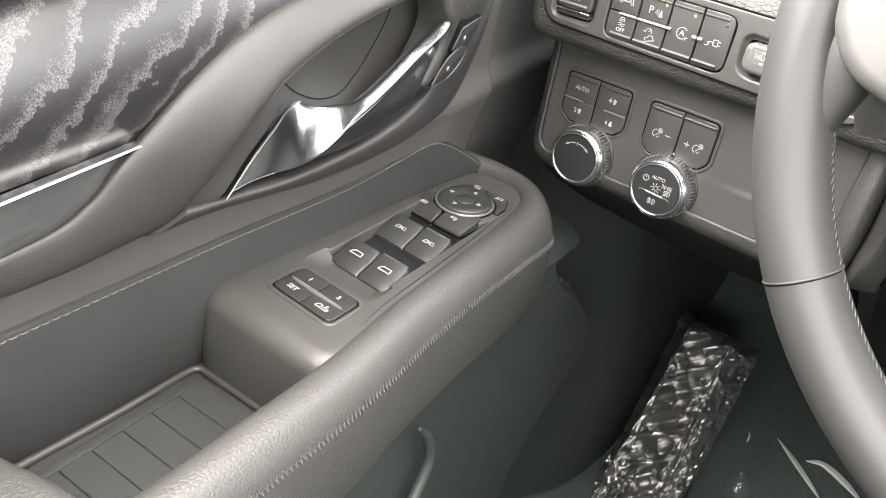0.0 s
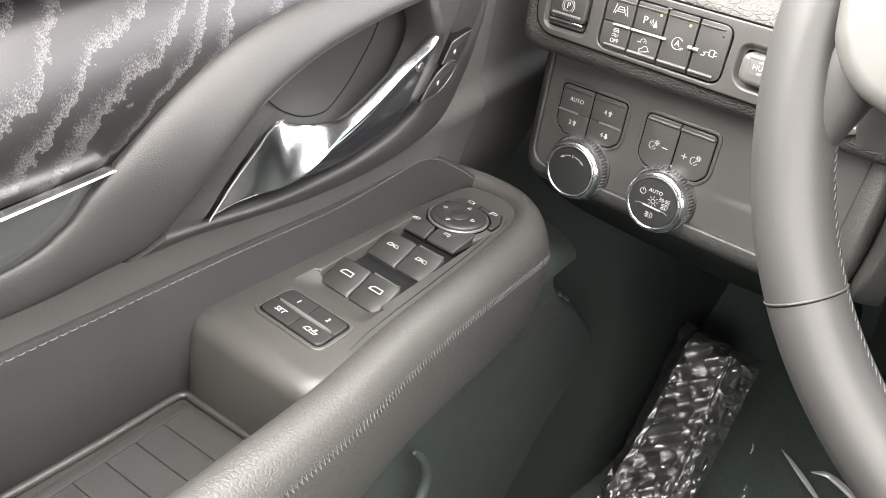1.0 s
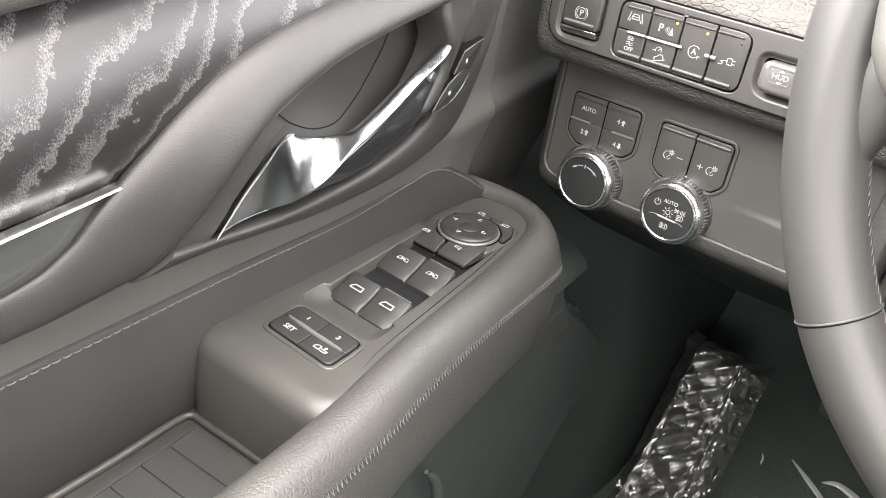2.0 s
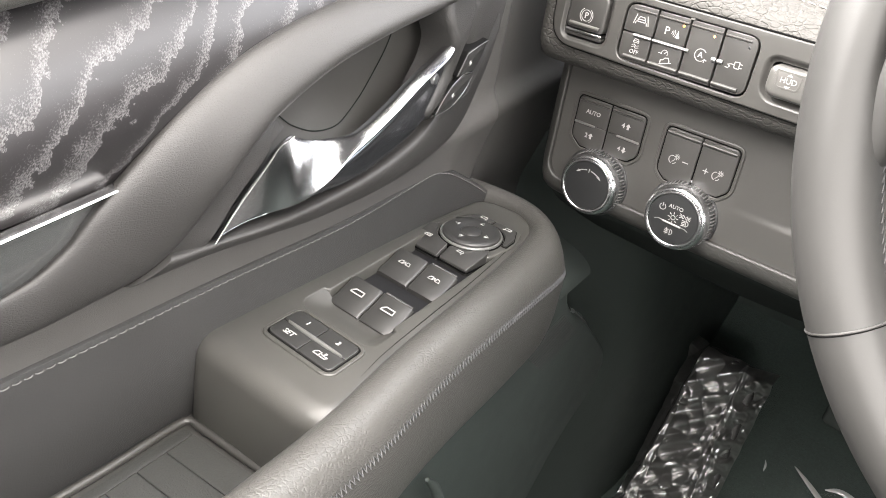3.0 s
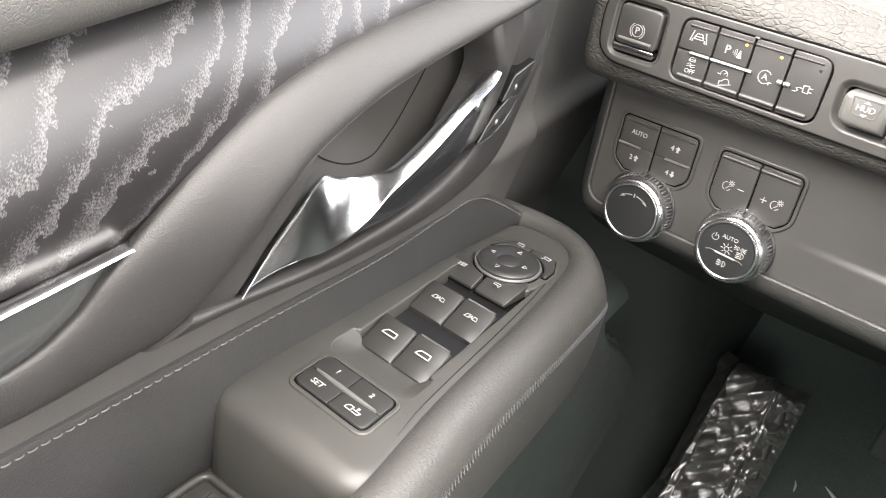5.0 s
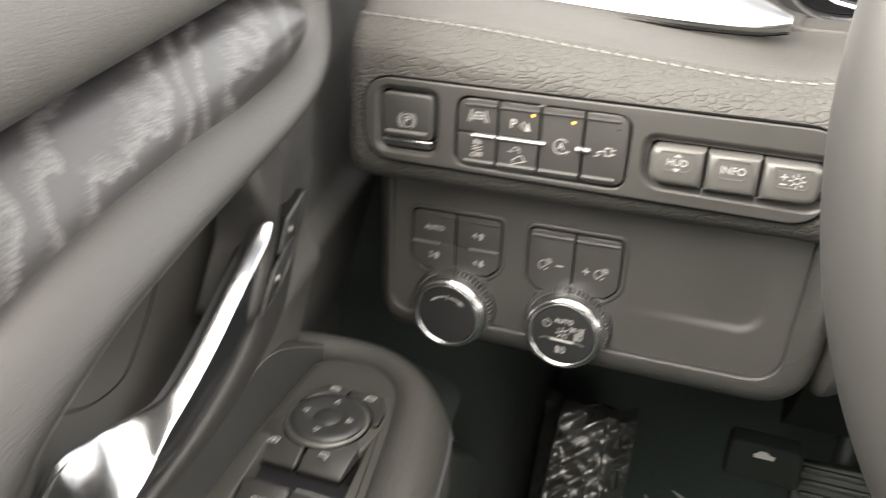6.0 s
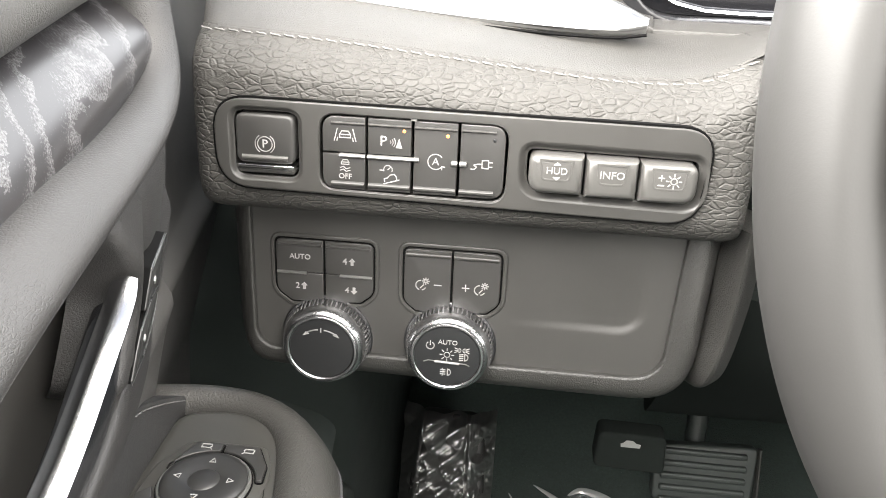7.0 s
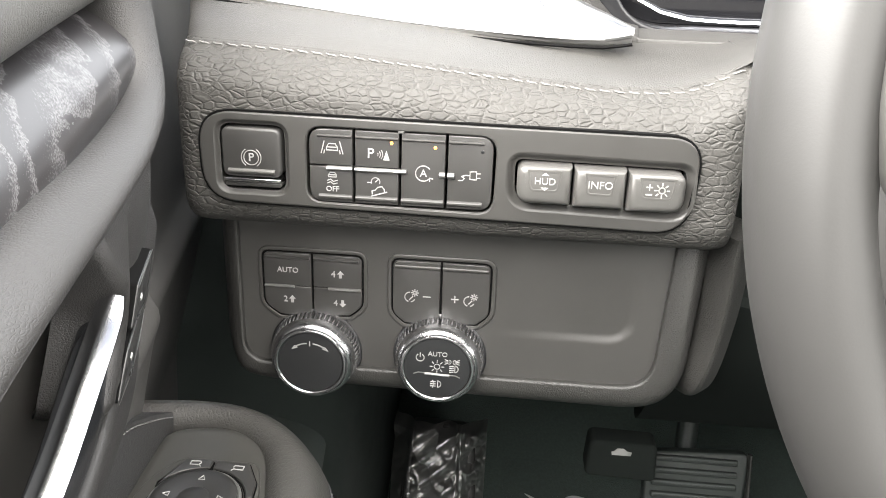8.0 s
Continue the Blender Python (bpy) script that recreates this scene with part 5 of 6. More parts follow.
def armrest():
    a = thing("armrest", (-0.25, 0.30, 0.60), "dark leather door armrest with a zigzag seam", "armrest")
    path = spline(ROLL, 140)
    tan = np.gradient(path, axis=0)
    tan /= np.linalg.norm(tan, axis=1)[:, None]
    nor = np.stack([tan[:, 1], -tan[:, 0]], 1)
    width = np.interp(path[:, 1], [0.0, 0.36, 0.43, 0.49, 0.505, 0.56], [0.029, 0.029, 0.031, 0.032, 0.030, 0.026])
    sec = spline(SECTION, 40)

    def roll(i, j):
        o, z = sec[j]
        x, y = path[i] + nor[i] * o * width[i]
        return (x, y, z - seam_drop(y) * o * o * 0.8)
    part("leather_roll", sheet(roll, range(140), range(40)), LEATHER_ARM, a, "soft grained leather roll")
    # zigzag seam along the outer side
    bm = bmesh.new()
    keep = [i for i in range(140) if path[i][0] > -0.268 and path[i][1] > -0.1]
    line = spline([tuple(path[i] + nor[i] * (width[i] * 0.985 + 0.0001)) for i in keep], 900)
    s = np.concatenate([[0], np.cumsum(np.linalg.norm(np.diff(line, axis=0), axis=1))])
    k, zig = 0.0, []
    while k < s[-1] - 0.006:
        dz = seam_drop(np.interp(k, s, line[:, 1])) * 0.8
        for e, z, out in ((0, 0.6350, -0.0006), (0.0024, 0.6320, 0.0002), (0.0048, 0.6288, -0.0003), (0.0034, 0.6305, 0.0002)):
            zig.append((np.interp(k + e, s, line[:, 0]) + out, np.interp(k + e, s, line[:, 1]), z - dz))
        k += 0.0029
    tube(bm, zig, 0.00039, 5)
    part("zigzag_thread", bm, THREAD_DARK, a, "grey zigzag stitching")
    # rear cushion
    bm = prism(bmesh.new(), rounded([(-0.305, -0.25), (-0.165, -0.25), (-0.185, 0.06), (-0.1990, 0.1460), (-0.2229, 0.1410), (-0.2390, 0.1345), (-0.300, 0.122)], [0.01, 0.01, 0.02, 0.016, 0.02, 0.02, 0.01]), 0.56, 0.646, FLAT, 0.010, 5)
    part("rear_cushion", bm, LEATHER_ARM, a, "leather rear cushion")
    return a


armrest()


def tray():
    t = thing("door_tray", (-0.255, 0.19, 0.59), "dark storage tray with a grooved rubber mat", "tray")
    o = [(-0.312, 0.262), (-0.292, 0.09), (-0.18, 0.09), (-0.212, 0.262)]
    part("floor_pan", prism(bmesh.new(), o, 0.560, 0.5885, FLAT), PLASTIC, t)
    # raised rim and the grooved mat
    bm = bmesh.new()
    rim = spline([(-0.2790, 0.10, 0.5905), (-0.2885, 0.200, 0.5905), (-0.2950, 0.248, 0.5905), (-0.2935, 0.2565, 0.5905), (-0.286, 0.2575, 0.5905), (-0.240, 0.2615, 0.5905), (-0.205, 0.2640, 0.5905)], 60)
    tube(bm, [tuple(p) for p in rim], 0.0022, 10)
    part("rim", bm, PLASTIC, t)
    f = lambda yy: -0.2905 + 0.155 * (0.25 - yy)
    o = rounded([(f(0.095), 0.095), (f(0.095) + 0.0065, 0.0956), (f(0.2515) + 0.0065, 0.2521), (f(0.2515), 0.2515)], 0.002, 3)
    part("mat_border", prism(bmesh.new(), o, 0.586, 0.5912, FLAT, 0.0006, 2), RUBBER, t)
    y = 0.2515
    for k in range(9):
        y0, y1 = y - 0.0170, y - 0.0002
        o = [(f(y0) + 0.0067, y0 + 0.0006), (f(y0) + 0.085, y0 + 0.008), (f(y1) + 0.085, y1 + 0.008), (f(y1) + 0.0067, y1 + 0.0006)]
        part("mat_strip", prism(bmesh.new(), o, 0.586, 0.5912, FLAT, 0.0003, 1), RUBBER, t)
        y -= 0.0172


tray()


def switch_pod():
    p = thing("switch_pod", (-0.26, 0.40, 0.62), "satin dark grey switch pod on the door armrest", "switch panel")
    o = rounded([(-0.3010, 0.2585), (-0.2010, 0.2625), (-0.2175, 0.329), (-0.2340, 0.418), (-0.2470, 0.480), (-0.2590, 0.513), (-0.2850, 0.5280), (-0.3230, 0.5210), (-0.3210, 0.450), (-0.3110, 0.33), (-0.3070, 0.285)],
                [0.022, 0.026, 0.02, 0.02, 0.02, 0.022, 0.020, 0.018, 0.02, 0.03, 0.02], 8)
    bay = rounded([sh(-0.0290, 0.3190), sh(0.0240, 0.3190), sh(0.0240, 0.3400), sh(0.0210, 0.3420), sh(0.0200, 0.4560), sh(-0.0285, 0.4560), sh(-0.0258, 0.3420), sh(-0.0290, 0.3400)], [0.008, 0.008, 0.001, 0.001, 0.002, 0.002, 0.001, 0.001])
    part("top_shell", plate(o, [bay], 0.575, POD_Z, FLAT, 0.0115, 0.0012), PLASTIC_POD, p)
    part("bay_floor", prism(bmesh.new(), inset(bay, -0.001), 0.60, 0.6235, FLAT), BLACK, p)
    for y0, y1, top in ((0.3616, 0.3858, 0.6325), (0.4084, 0.4300, 0.6325)):
        part("finger_scoop", prism(bmesh.new(), [sh(-0.0262, y0), sh(0.0205, y0), sh(0.0203, y1), sh(-0.0272, y1)], 0.61, top, FLAT), BLACK, p, "dark finger scoop")
    # raised border beside the leather
    bm = bmesh.new()
    e = spline([(-0.2223, 0.299, POD_Z), (-0.2300, 0.329, POD_Z), (-0.2465, 0.418, POD_Z), (-0.2600, 0.478, POD_Z), (-0.2650, 0.491, POD_Z)], 60)
    tube(bm, [tuple(q) for q in e], list(0.0003 * np.sin(np.linspace(0.02, math.pi - 0.02, 60)) ** 0.4), 6)
    part("edge_line", bm, GAP, p, "dark joint line")
    # dished finger scoop behind the first keys
    def scoop(u, y):
        along_y = min(1.0, max(0.0, (y - 0.3180) / 0.0225))
        side = min(1.0, max(0.0, min(u + 0.0295, 0.0245 - u) / 0.011))
        return (*sh(u, y), POD_Z - 0.0004 - 0.0062 * math.sin(along_y * math.pi / 2) ** 1.3 * math.sin(side * math.pi / 2) ** 1.2)
    part("rear_scoop", sheet(scoop, np.linspace(-0.0295, 0.0245, 40), np.linspace(0.3180, 0.3415, 24)), PLASTIC_POD, p, "dished finger scoop")
    return p


switch_pod()


def memory_switch():
    k = thing("seat_memory_switch", (*sh(0, 0.301), POD_Z), "black seat memory switch with white print and a slim bar", "switch")
    o = rounded([sh(-0.0225, 0.2885), sh(0.0225, 0.2885), sh(0.0225, 0.3140), sh(-0.0225, 0.3140)], 0.0042)
    m = flat_at(POD_Z)
    part("recess", prism(bmesh.new(), inset(o, -0.0009), -0.01, 0.0003, m), GAP, k)
    part("rim", plate(inset(o, -0.0030), [inset(o, -0.0007)], -0.003, 0.0010, m, 0.0009, 0.0003), PLASTIC_POD, k)
    ym = 0.3012
    b = []
    for u0, u1, y0, y1, c in ((-0.0221, -0.0003, ym + 0.0002, 0.3136, 3), (0.0003, 0.0221, ym + 0.0002, 0.3136, 2), (-0.0221, -0.0003, 0.2889, ym - 0.0002, 0), (0.0003, 0.0221, 0.2889, ym - 0.0002, 1)):
        r = [0.0002] * 4
        r[c] = 0.004
        b.append(part("button", prism(bmesh.new(), rounded([sh(u0, y0), sh(u1, y0), sh(u1, y1), sh(u0, y1)], r), -0.008, 0.0016, m, 0.0005), BUTTON_POD, k))
    bm = bmesh.new()
    A, B = [], []
    for u in np.linspace(-0.0185, 0.0195, 9):
        w = 0.0013 * math.sin((u + 0.0205) / 0.0420 * math.pi) ** 0.6
        A.append((*sh(u, ym + w), POD_Z + 0.0014))
        B.append((*sh(u, ym - w), POD_Z + 0.0014))
    part("finger_bar", ribbon(bm, A, B, 0.0016, 0.001, (0, 0, 1), sides=12, n=24), GREY_METAL, k, "slim satin grey bar")
    h = 0.0017
    ink(b[0], words(bmesh.new(), "1", 0.0042, at2(m, *sh(-0.0105, 0.3077), h), 0.00003))
    ink(b[1], words(bmesh.new(), "2", 0.0042, at2(m, *sh(0.0115, 0.3077), h), 0.00003))
    ink(b[2], words(bmesh.new(), "SET", 0.0047, at2(m, *sh(-0.0120, 0.2950), h), 0.00003))
    s = at2(m, *sh(0.0112, 0.2948), h)
    bm = strokes(bmesh.new(), [[(-0.0042, -0.0014), (-0.0042, 0.0002), (-0.0030, 0.0014), (-0.0008, 0.0014), (-0.0008, -0.0014), (-0.0042, -0.0014)], [(0.0002, 0.0002), (0.0012, 0.0002), (0.0016, 0.0024)], [(0.0002, -0.0014), (0.0036, -0.0014), (0.0042, 0.0002), (0.0016, 0.0002)]], 0.00055, s)
    filled(bm, rect(0.0010, 0.0022, 0.0014, 0.0026), s)
    ink(b[3], bm)


memory_switch()


def window_key(name, u0, u1, y0, y1, rear, label):
    """A rocker key: low at the back, rising to a lip at the front."""
    k = thing(name, (*sh((u0 + u1) / 2, (y0 + y1) / 2), POD_Z), label, "switch", "window keys on the door")
    prof = [(y0, 0.622), (y0, 0.6350), (y0 + 0.0025, 0.6368), (y0 + 0.008, 0.6382), (y0 + 0.014, 0.6400), (y1 - 0.003, 0.6422), (y1 - 0.0008, 0.6426), (y1, 0.6415), (y1 - 0.0010, 0.636), (y1 - 0.003, 0.628), (y1 - 0.005, 0.622)]
    bm = bmesh.new()
    us = [u0, u0 + 0.0005, u0 + 0.0012, (u0 + u1) / 2, u1 - 0.0012, u1 - 0.0005, u1]
    dz = [0.0014, 0.0005, 0.0, 0.0, 0.0, 0.0005, 0.0014]
    rows = [[bm.verts.new((*sh(u, y), z - (d if z > 0.63 else 0))) for y, z in prof] for u, d in zip(us, dz)]
    for r0, r1 in zip(rows, rows[1:]):
        for j in range(len(prof)):
            bm.faces.new((r0[j - 1], r0[j], r1[j], r1[j - 1]))
    bm.faces.new(rows[0])
    bm.faces.new(rows[-1][::-1])
    cap = part("cap", bm, KEY_POD, k)
    if label.startswith("dark key with"):
        bm = bmesh.new()
        tube(bm, [(*sh(u, y1 - 0.0002), 0.6427) for u in np.linspace(u0 + 0.002, u1 - 0.001, 6)], 0.0006, 6)
        part("chrome_edge", bm, CHROME, k, "thin chrome edge")
    s = Matrix.Translation((*sh((u0 + u1) / 2, (y0 + y1) / 2 + 0.001), 0.6403)) @ Matrix.Rotation(radians(14), 4, "X")
    if rear:
        ls = [[(-0.0042, -0.0012), (-0.0034, 0.0010), (-0.0014, 0.0014), (-0.0014, -0.0012), (-0.0042, -0.0012)], [(0.0014, -0.0012), (0.0014, 0.0014), (0.0034, 0.0010), (0.0042, -0.0012), (0.0014, -0.0012)]]
        bm = strokes(bmesh.new(), ls, 0.0005, s)
        words(bm, "A", 0.0036, s, 0.00003)
    else:
        bm = strokes(bmesh.new(), [[(-0.0042, -0.0014), (-0.0040, 0.0000), (-0.0024, 0.0017), (0.0036, 0.0017), (0.0042, -0.0014), (-0.0042, -0.0014)]], 0.0009, s)
    ink(cap, bm)
    return k


for args in ((-0.0245, -0.0022, 0.3395, 0.3615, False, "dark rocker key for a window with a white pane symbol"),
             (-0.0015, 0.0205, 0.3395, 0.3615, False, "dark key with chrome edge and a white pane symbol"),
             (-0.0262, -0.0030, 0.3857, 0.4083, True, "dark rocker key with an automatic window symbol"),
             (-0.0023, 0.0195, 0.3857, 0.4083, True, "dark key with chrome edge and automatic window symbol")):
    window_key("window_key", *args)


def mirror_control():
    """Lock key, fold key and the round mirror dial, on a plate that rises towards the front."""
    tilt = Matrix.Translation((-0.2825, 0.4600, POD_Z + 0.0012)) @ Matrix.Rotation(radians(2.5), 4, "X")
    k = thing("mirror_control", (-0.281, 0.4605, POD_Z), "round black mirror dial with white arrows and side keys", "switch")
    m = tilt
    base = rounded([(-0.0275, -0.014), (0.0245, -0.014), (0.0255, -0.008), (0.0270, 0.010), (0.0200, 0.0310), (-0.0175, 0.0310), (-0.0275, 0.012), (-0.0290, -0.008)], 0.006, 6)
    part("base", prism(bmesh.new(), base, -0.02, -0.0004, m, 0.0015), PLASTIC_POD, k)
    part("well", prism(bmesh.new(), disc(0, 0, 0.0212), -0.005, 0.0004, m), GAP, k)
    part("chrome_ring", lathe(bmesh.new(), [(0.0206, -0.001), (0.0206, 0.0010), (0.0203, 0.0016), (0.0197, 0.0018), (0.0191, 0.0014)], m), GREY_METAL, k, "thin satin chrome ring")
    part("dial", lathe(bmesh.new(), [(0.0190, -0.002), (0.0190, 0.0026), (0.0180, 0.0036), (0.0150, 0.0040), (0.0085, 0.0034), (0.0070, 0.0030), (0.0060, 0.0037), (0.0020, 0.0042)], m), BUTTON_POD, k, "black dial")
    bm = bmesh.new()
    for a in (0, 90, 180, 270):
        strokes(bm, [[(-0.0014, 0.0108), (0, 0.0136), (0.0014, 0.0108), (-0.0014, 0.0108)]], 0.00035, at2(m, 0, 0, 0.0039, a))
    ink(k, bm)
    # keys round the dial
    def key(pts, r, sym=None):
        o = rounded(pts, r)
        part("key_gap", prism(bmesh.new(), inset(o, -0.0006), -0.006, 0.0002 if min(p[1] for p in pts) > -0.03 else -0.005, m), GAP, k)
        bm = prism(bmesh.new(), o, -0.016, 0.0013, m, 0.0006)
        back = m.inverted()
        for v in bm.verts:
            q = back @ v.co
            if q.z > -0.002 and q.y < -0.021:
                v.co = m @ Vector((q.x, q.y, q.z - 0.0052 * ((-0.021 - q.y) / 0.0115) ** 1.5))
        b = part("key", bm, KEY_POD, k)
        if sym:
            cx, cy, ls = sym
            ink(b, strokes(bmesh.new(), ls, 0.0005, at2(m, cx, cy, 0.0014)))
    ring = lambda a0, a1, r: [(r * math.cos(radians(a)), r * math.sin(radians(a))) for a in np.linspace(a0, a1, 8)]
    mirror = [[(-0.0024, -0.0012), (-0.0024, 0.0012), (0.0018, 0.0014), (0.0024, 0.0004), (0.0016, -0.0012), (-0.0024, -0.0012)], [(0.0020, -0.0012), (0.0028, -0.0020)]]
    flip = [[(-x, y) for x, y in l] for l in mirror]
    key([*ring(158, 92, 0.0222), (-0.0006, 0.0275), (-0.0140, 0.0275)], 0.001, (-0.0080, 0.0245, mirror))
    key([*ring(88, 12, 0.0222), (0.0245, 0.0050), (0.0235, 0.0150), (0.0165, 0.0275), (0.0006, 0.0275)], 0.001, (0.0125, 0.0235, flip))
    key([(-0.0265, -0.0325), (-0.0012, -0.0325), *ring(267, 192, 0.0222), (-0.0268, -0.0100)], 0.0012, (-0.0165, -0.0235, [[(-0.0024, -0.0014), (-0.0020, 0.0006), (-0.0010, 0.0016), (0.0022, 0.0016), (0.0024, -0.0014), (-0.0024, -0.0014)], [(-0.0020, 0.0002), (0.0022, 0.0002)], [(0.0, 0.0016), (0.0, -0.0014)]]))
    key([(0.0008, -0.0325), (0.0225, -0.0325), (0.0235, -0.0130), (0.0215, -0.0090), *ring(338, 273, 0.0222)], 0.0012, (0.0110, -0.0255, [[(-0.0024, 0.0000), (-0.0024, 0.0018), (0.0014, 0.0020), (0.0022, 0.0010), (0.0018, 0.0000), (-0.0024, 0.0000)], [(0.0006, -0.0004), (0.0020, -0.0018), (0.0020, -0.0004)]]))


mirror_control()


# ---- lower door and footwell ----
def lower_door():
    d = thing("lower_door_card", (-0.25, 0.40, 0.45), "black lower door card with a map pocket", "door card")
    side = lambda y, v: -0.205 - 0.13 * (y - 0.2) - 0.02 * abs(v) + 0.010 * math.sin(max(0, v) * 3.14)
    front_z = [0.158, 0.330, 0.374, 0.388, 0.398, 0.406, 0.430, 0.4475, 0.4724, 0.5024, 0.5291, 0.541, 0.565, 0.578]
    front_y = [0.560, 0.600, 0.640, 0.662, 0.6855, 0.715, 0.728, 0.7176, 0.690, 0.6546, 0.6179, 0.599, 0.575, 0.570]

    def card(q, v):
        z = 0.578 - 0.42 * v
        end = float(np.interp(z, front_z, front_y))
        y = -0.3 + (end + 0.3) * q
        k = min(1.0, max(0.0, 1 - (end - y) / 0.016))
        return (side(y, v) - 0.030 * (1 - math.sqrt(1 - k * k)), y, z)
    qs = np.concatenate([np.linspace(0, 0.97, 40), 0.97 + 0.03 * np.sin(np.linspace(0.1, math.pi / 2, 14))])
    part("card", sheet(card, qs, np.linspace(0, 1, 70)), PLASTIC_DARK, d)
    bm = sheet(lambda y, a: (side(y, 0) - 0.055 * (1 - math.cos(a)), y, 0.5775 + 0.020 * math.sin(a)), np.linspace(0.47, 0.60, 16), np.linspace(0, math.pi / 2, 9))
    part("card_shoulder", bm, PLASTIC_DARK, d, "rounded shoulder of the lower card")
    bm = bmesh.new()
    e = spline([(-0.205, 0.31, 0.455), (-0.209, 0.346, 0.470), (-0.213, 0.366, 0.486), (-0.215, 0.377, 0.508), (-0.215, 0.370, 0.530), (-0.213, 0.357, 0.546)], 30)
    tube(bm, [tuple(p) for p in e], list(0.0042 * np.sin(np.linspace(0.05, math.pi - 0.05, 30)) ** 0.4), 10, up=(1, 0, 0))
    part("pocket_edge", bm, PLASTIC_DARK, d, "rounded pocket edge")
    # two tapered pale beads stand in for highlight streaks on the front edge
    for pts in ([(0.560, 0.565), (0.599, 0.541), (0.6179, 0.5291), (0.6546, 0.5024), (0.6900, 0.4724), (0.7176, 0.4475), (0.728, 0.430)], [(0.7150, 0.4060), (0.7047, 0.4027), (0.6855, 0.3982), (0.6620, 0.3879), (0.640, 0.374)]):
        e = spline([(-0.186 - 0.13 * y - 0.02 * (0.578 - z) / 0.42, y - 0.003, z) for y, z in pts], 40)
        part("card_edge_glint", tube(bmesh.new(), [tuple(p) for p in e], list(0.0002 + 0.0024 * np.sin(np.linspace(0.02, math.pi - 0.02, 40)) ** 0.8), 10), CARD_EDGE_GLINT, d, "rounded satin front edge, paler to stand in for its highlight")
    g = thing("speaker_grille", (-0.245, 0.56, 0.50), "dark woven speaker grille in the lower door", "speaker grille")
    o = [(0.488, 0.553), (0.560, 0.560), (0.632, 0.500), (0.645, 0.452), (0.6285, 0.432), (0.5430, 0.508)]
    m = Matrix(((-0.13, 0, 1, -0.145 - 0.034), (1, 0, 0.13, 0), (0, 1, 0, 0), (0, 0, 0, 1)))
    part("frame", prism(bmesh.new(), rounded(o, 0.008), -0.02, 0.0010, m, 0.001), PLASTIC_DARK, g)
    bm = bmesh.new()
    for i in range(64):
        z = 0.442 + i * 0.0018
        y0 = float(np.interp(z, [0.432, 0.508, 0.553], [0.6285, 0.5430, 0.492]))
        y1 = float(np.interp(z, [0.452, 0.500, 0.560], [0.6430, 0.630, 0.558]))
        if y1 - y0 > 0.008:
            prism(bm, rect(y0 + 0.003, y1 - 0.003, z, z + 0.0010), 0, 0.0014, m)
    part("weave", bm, WEAVE, g)


lower_door()


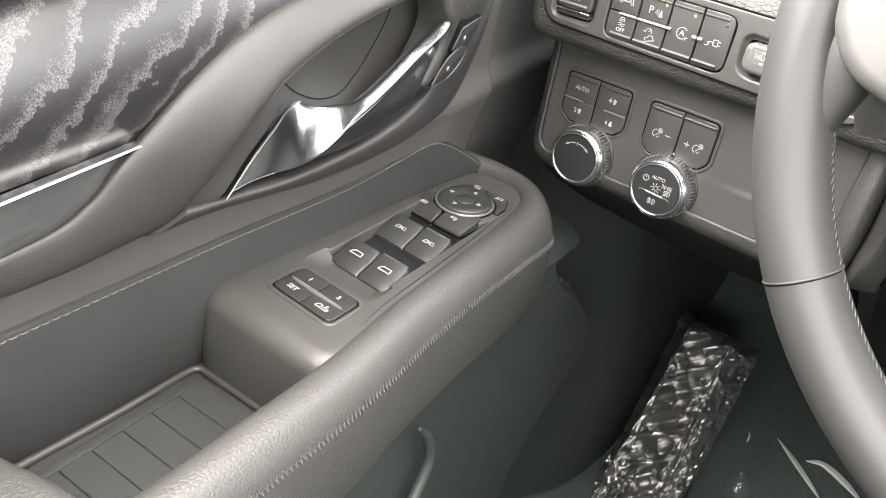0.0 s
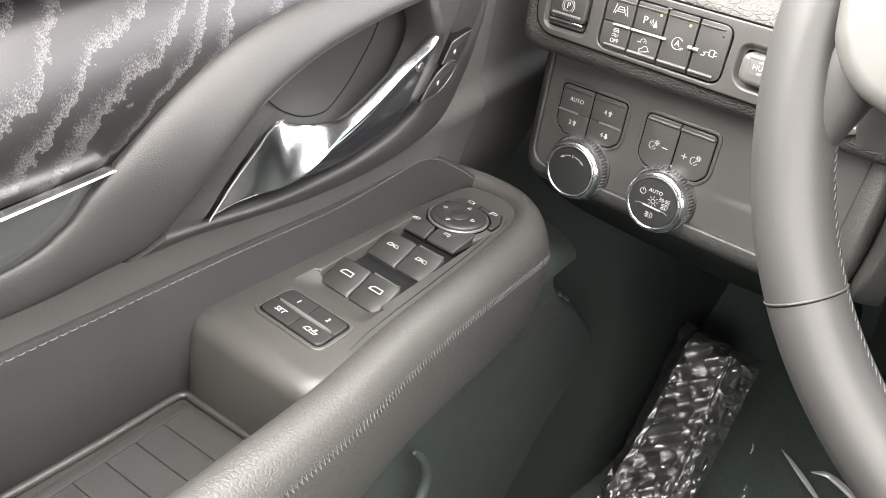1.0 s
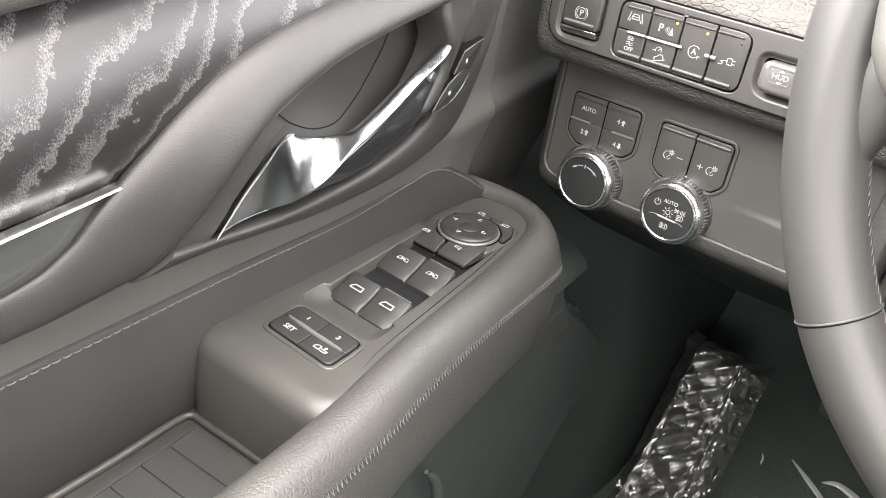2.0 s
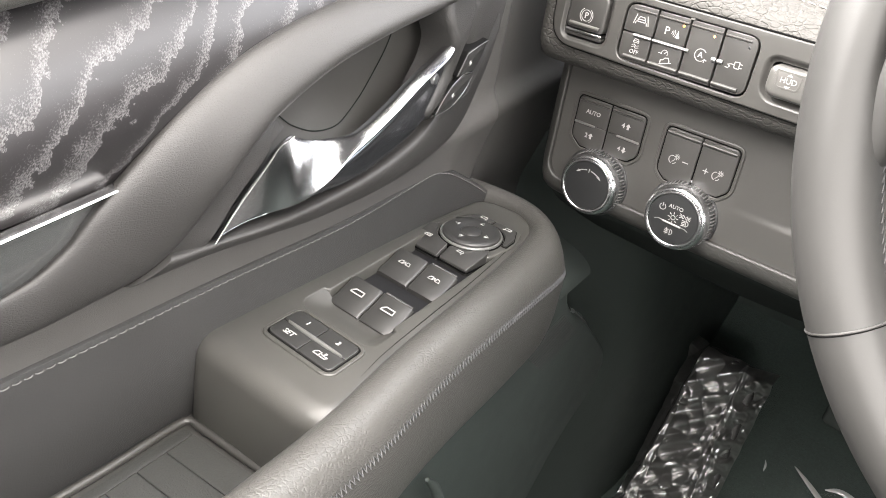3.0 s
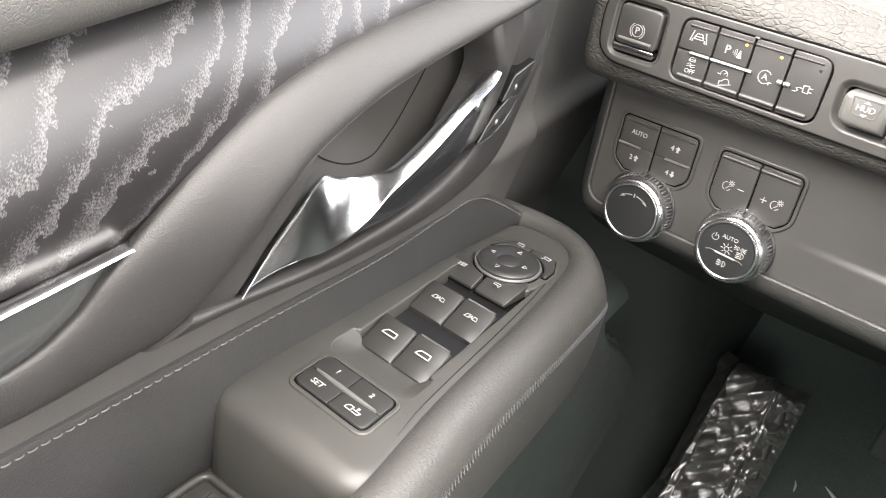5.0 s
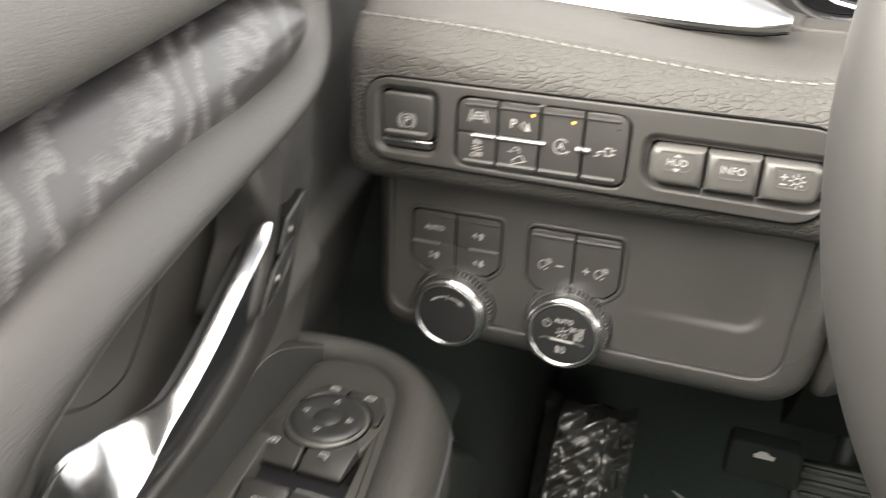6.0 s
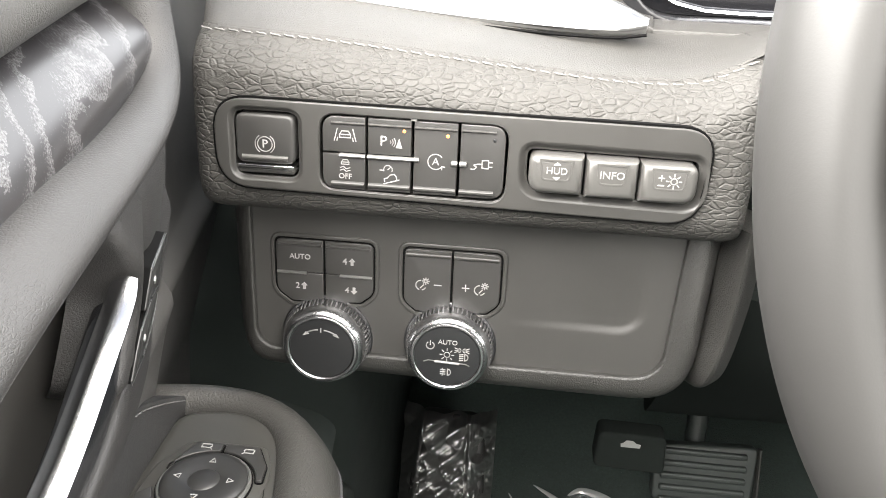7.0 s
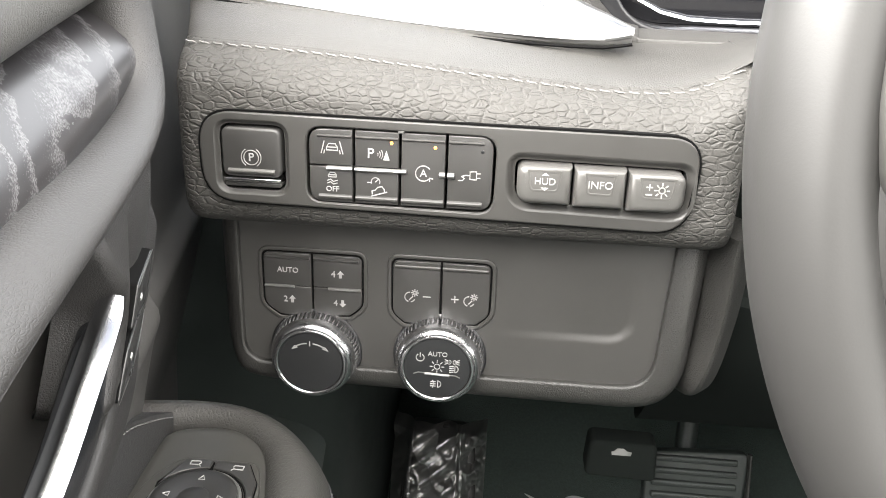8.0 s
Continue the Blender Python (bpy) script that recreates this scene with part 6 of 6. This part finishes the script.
def footwell():
    bm = bmesh.new()
    way = ((-0.400, 0.64, 0.70), (-0.378, 0.70, 0.70), (-0.328, 0.79, 0.70), (-0.300, 0.90, 0.70), (-0.300, 1.22, 0.70))
    ribbon(bm, way, [(x, y, 0.10) for x, y, z in way], 0.012, 0.03, (1, 0, 0), power=5)
    single("kick_panel", bm, PLASTIC_DARK, "black plastic kick panel beside the foot rest", "trim", kind="structure")
    bm = bmesh.new()
    block(bm, (0.30, -0.3, 0.0), (0.52, 1.22, 0.72), 0.02)
    single("centre_console", bm, FOOT_DARK, "plain black side of the centre console", "console", kind="structure")
    # foot rest with film over it
    f = thing("foot_rest", (-0.215, 0.93, 0.24), "black ribbed foot rest wrapped in crinkled clear film", "foot rest")
    O, U, V = Vector((-0.2150, 0.885, 0.095)), Vector((1, 0.0, 0.0)), Vector((0.0, 0.34, 0.94)).normalized()
    N = U.cross(V)
    m = Matrix(((U.x, V.x, N.x, O.x), (U.y, V.y, N.y, O.y), (U.z, V.z, N.z, O.z), (0, 0, 0, 1)))
    pad = rounded([(-0.056, -0.01), (0.056, -0.01), (0.040, 0.268), (-0.036, 0.270)], [0.012, 0.012, 0.018, 0.012])
    part("pad", prism(bmesh.new(), pad, -0.03, 0, m, 0.006), FOOT_RUBBER, f)
    for i in range(8):
        v = 0.222 - i * 0.0305
        o = [(-0.028 - 0.0004 * i, v - 0.006), (0.020 + 0.0004 * i, v + 0.034), (0.020 + 0.0004 * i, v + 0.050), (-0.028 - 0.0004 * i, v + 0.010)]
        o = [(a, min(b, 0.262)) for a, b in o]
        part("tread_bar", prism(bmesh.new(), rounded(o, 0.003), -0.001, 0.006, m, 0.0025), FOOT_RUBBER, f)
    for p in ((-0.030, -0.046), (0.024, 0.034)):
        part("border_rib", tube(bmesh.new(), [m @ Vector((p[0] + (p[1] - p[0]) * q, 0.264 - 0.25 * q, 0.002)) for q in (0, 0.3, 0.7, 1)], 0.0038, 8), FOOT_RUBBER, f)

    def bars(u, v):
        """Height of the tread under the film."""
        if abs(u + 0.004) > 0.025:
            return 0.0
        q = ((v - 0.222 - (u + 0.028) * 0.83 - 0.002) / 0.0305) % 1.0
        return 0.5 + 0.5 * math.cos(2 * math.pi * q)

    def film(u, v):
        w = 1 + 1.8 * max(0.0, 0.12 - v) / 0.12
        run, across = 0.77 * u + 0.64 * v, 0.77 * v - 0.64 * u      # along and across the tread bars
        h = 0.0035 + 0.0120 * bars(u, v) ** 0.8
        h += 0.0120 * w * abs(noise.noise((run * 12, across * 34, 1.7)))
        h += 0.0070 * w * abs(noise.noise((run * 24 + 5, across * 70, 3.4)))
        h += 0.0026 * (1 - abs(noise.noise((u * 42 + v * 20, v * 30 - u * 16, 6.1)))) ** 9
        h += 0.0060 * min(1.0, max(0.0, (0.10 - v) / 0.05)) * abs(math.sin(u * 190 + 4 * noise.noise((u * 20, v * 24, 2.2))))
        h += 0.0050 * abs(noise.noise((u * 150, v * 110, 9))) if u > 0.028 else 0.0
        q = min(1.0, max(0.0, (0.264 - v) / 0.25))
        for top, low in ((-0.030, -0.046), (0.024, 0.034)):
            h += 0.0065 * math.exp(-((u - top - (low - top) * q) / 0.0035) ** 2)
        side = 0.050 - 0.070 * v + 0.004 * noise.noise((v * 40, 0.3 if u > 0 else 5.1, 2.0))
        return m @ Vector((u, v, h - max(0.0, abs(u - 0.001) - side + 0.004) * 1.3 - max(0.0, v - 0.262 - 0.006 * noise.noise((u * 60, 1.0, 7.0))) * 1.5))
    bm = sheet(film, np.linspace(-0.056, 0.054, 110), np.linspace(-0.02, 0.272, 240))
    ob = part("film_wrap", bm, FILM_CLEAR, f, "crinkled clear plastic film", sharp=180)
    ob.visible_shadow = False
    # loose film on the floor, lying in long folds
    folds = [((-0.108, 1.070), (-0.020, 0.980), 0.010), ((-0.060, 1.075), (0.020, 1.015), 0.010), ((-0.135, 1.03), (-0.120, 1.00), 0.008)]

    def loose(x, y):
        h = 0.006 * abs(noise.noise((x * 14, y * 14, 3.1)))
        for (ax, ay), (bx, by), top in folds:
            dx, dy = bx - ax, by - ay
            q = min(1, max(0, ((x - ax) * dx + (y - ay) * dy) / (dx * dx + dy * dy)))
            off = math.hypot(x - ax - q * dx, y - ay - q * dy) + 0.006 * noise.noise((x * 30, y * 30, 1))
            h += top * math.exp(-(off / 0.011) ** 2) * (0.6 + 0.4 * math.sin(math.pi * q))
        return (x, y, 0.110 + max(0, y - 0.95) * 0.75 + h)
    ff = thing("floor_film", (-0.03, 1.02, 0.16), "loose folded clear plastic film on the carpet", "plastic film")
    ob = part("film_sheet", sheet(loose, np.linspace(-0.14, 0.06, 110), np.linspace(0.94, 1.10, 90)), FILM_THIN, ff, sharp=180)
    ob.visible_shadow = False
    # tapered near-white tubes painted in for the bright highlights along the folds
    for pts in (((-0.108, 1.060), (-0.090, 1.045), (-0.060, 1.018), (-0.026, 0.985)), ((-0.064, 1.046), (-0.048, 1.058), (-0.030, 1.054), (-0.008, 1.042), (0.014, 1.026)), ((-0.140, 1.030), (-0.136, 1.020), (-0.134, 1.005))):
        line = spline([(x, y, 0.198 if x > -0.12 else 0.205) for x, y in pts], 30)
        part("fold", tube(bmesh.new(), [tuple(q) for q in line], list((0.0046 if len(pts) == 4 else 0.0066 if len(pts) == 5 else 0.0014) * np.sin(np.linspace(0.06, math.pi - 0.06, 30)) ** 0.7), 8, flat=0.5), FOLD_GLINT, ff, "near-white crease painted as a highlight on the film")
    # brake pedal
    p = thing("brake_pedal", (0.03, 0.82, 0.42), "brake pedal with a ribbed rubber pad", "pedal")
    O, V = Vector((0.030, 0.795, 0.395)), Vector((0, 0.30, 0.954)).normalized()
    N = Vector((1, 0, 0)).cross(V)
    m = Matrix(((1, V.x, N.x, O.x), (0, V.y, N.y, O.y), (0, V.z, N.z, O.z), (0, 0, 0, 1)))
    part("pad", prism(bmesh.new(), rounded([(-0.046, 0.004), (0.041, 0.004), (0.046, 0.060), (-0.046, 0.056)], 0.008), -0.012, 0, m, 0.003), PLASTIC_DARK, p)
    for i in range(3, 8):
        o = rect(-0.040, 0.035, -0.030 + i * 0.0112, -0.0245 + i * 0.0112, 0.002)
        part("rib", prism(bmesh.new(), o, -0.001, 0.004, m, 0.0018), PLASTIC_DARK, p)
    bm = bmesh.new()
    ribbon(bm, [m @ Vector((0.043, y, 0.0)) for y in (0.006, 0.03, 0.060)], [m @ Vector((0.047, y, 0.0)) for y in (0.006, 0.03, 0.060)], 0.005, 0.003, tuple(N), n=12, sides=10)
    part("side_rib", bm, RUBBER, p)
    part("arm", tube(bmesh.new(), [m @ Vector((0, 0, -0.012)), m @ Vector((0.0, 0.05, -0.05)), (0.04, 0.92, 0.62)], 0.010, 10), PLASTIC_DARK, p)
    # bonnet release
    b = thing("bonnet_release", (-0.05, 0.742, 0.49), "black bonnet release handle with a white car symbol", "handle")
    part("handle", prism(bmesh.new(), rounded([(-0.078, 0.466), (-0.020, 0.464), (-0.022, 0.499), (-0.076, 0.500)], 0.006), -0.02, 0, dash_at(0.7435), 0.003), DULL, b)
    bm = bmesh.new()
    s = at2(dash_at(0.7435), -0.0500, 0.4905, 0.0002)
    filled(bm, rounded([(-0.0075, -0.0022), (0.0075, -0.0022), (0.0082, 0.0012), (0.0045, 0.0018), (0.0015, 0.0042), (-0.0035, 0.0042), (-0.0060, 0.0014), (-0.0080, 0.0008)], 0.0006), s)
    ink(b, bm)


footwell()
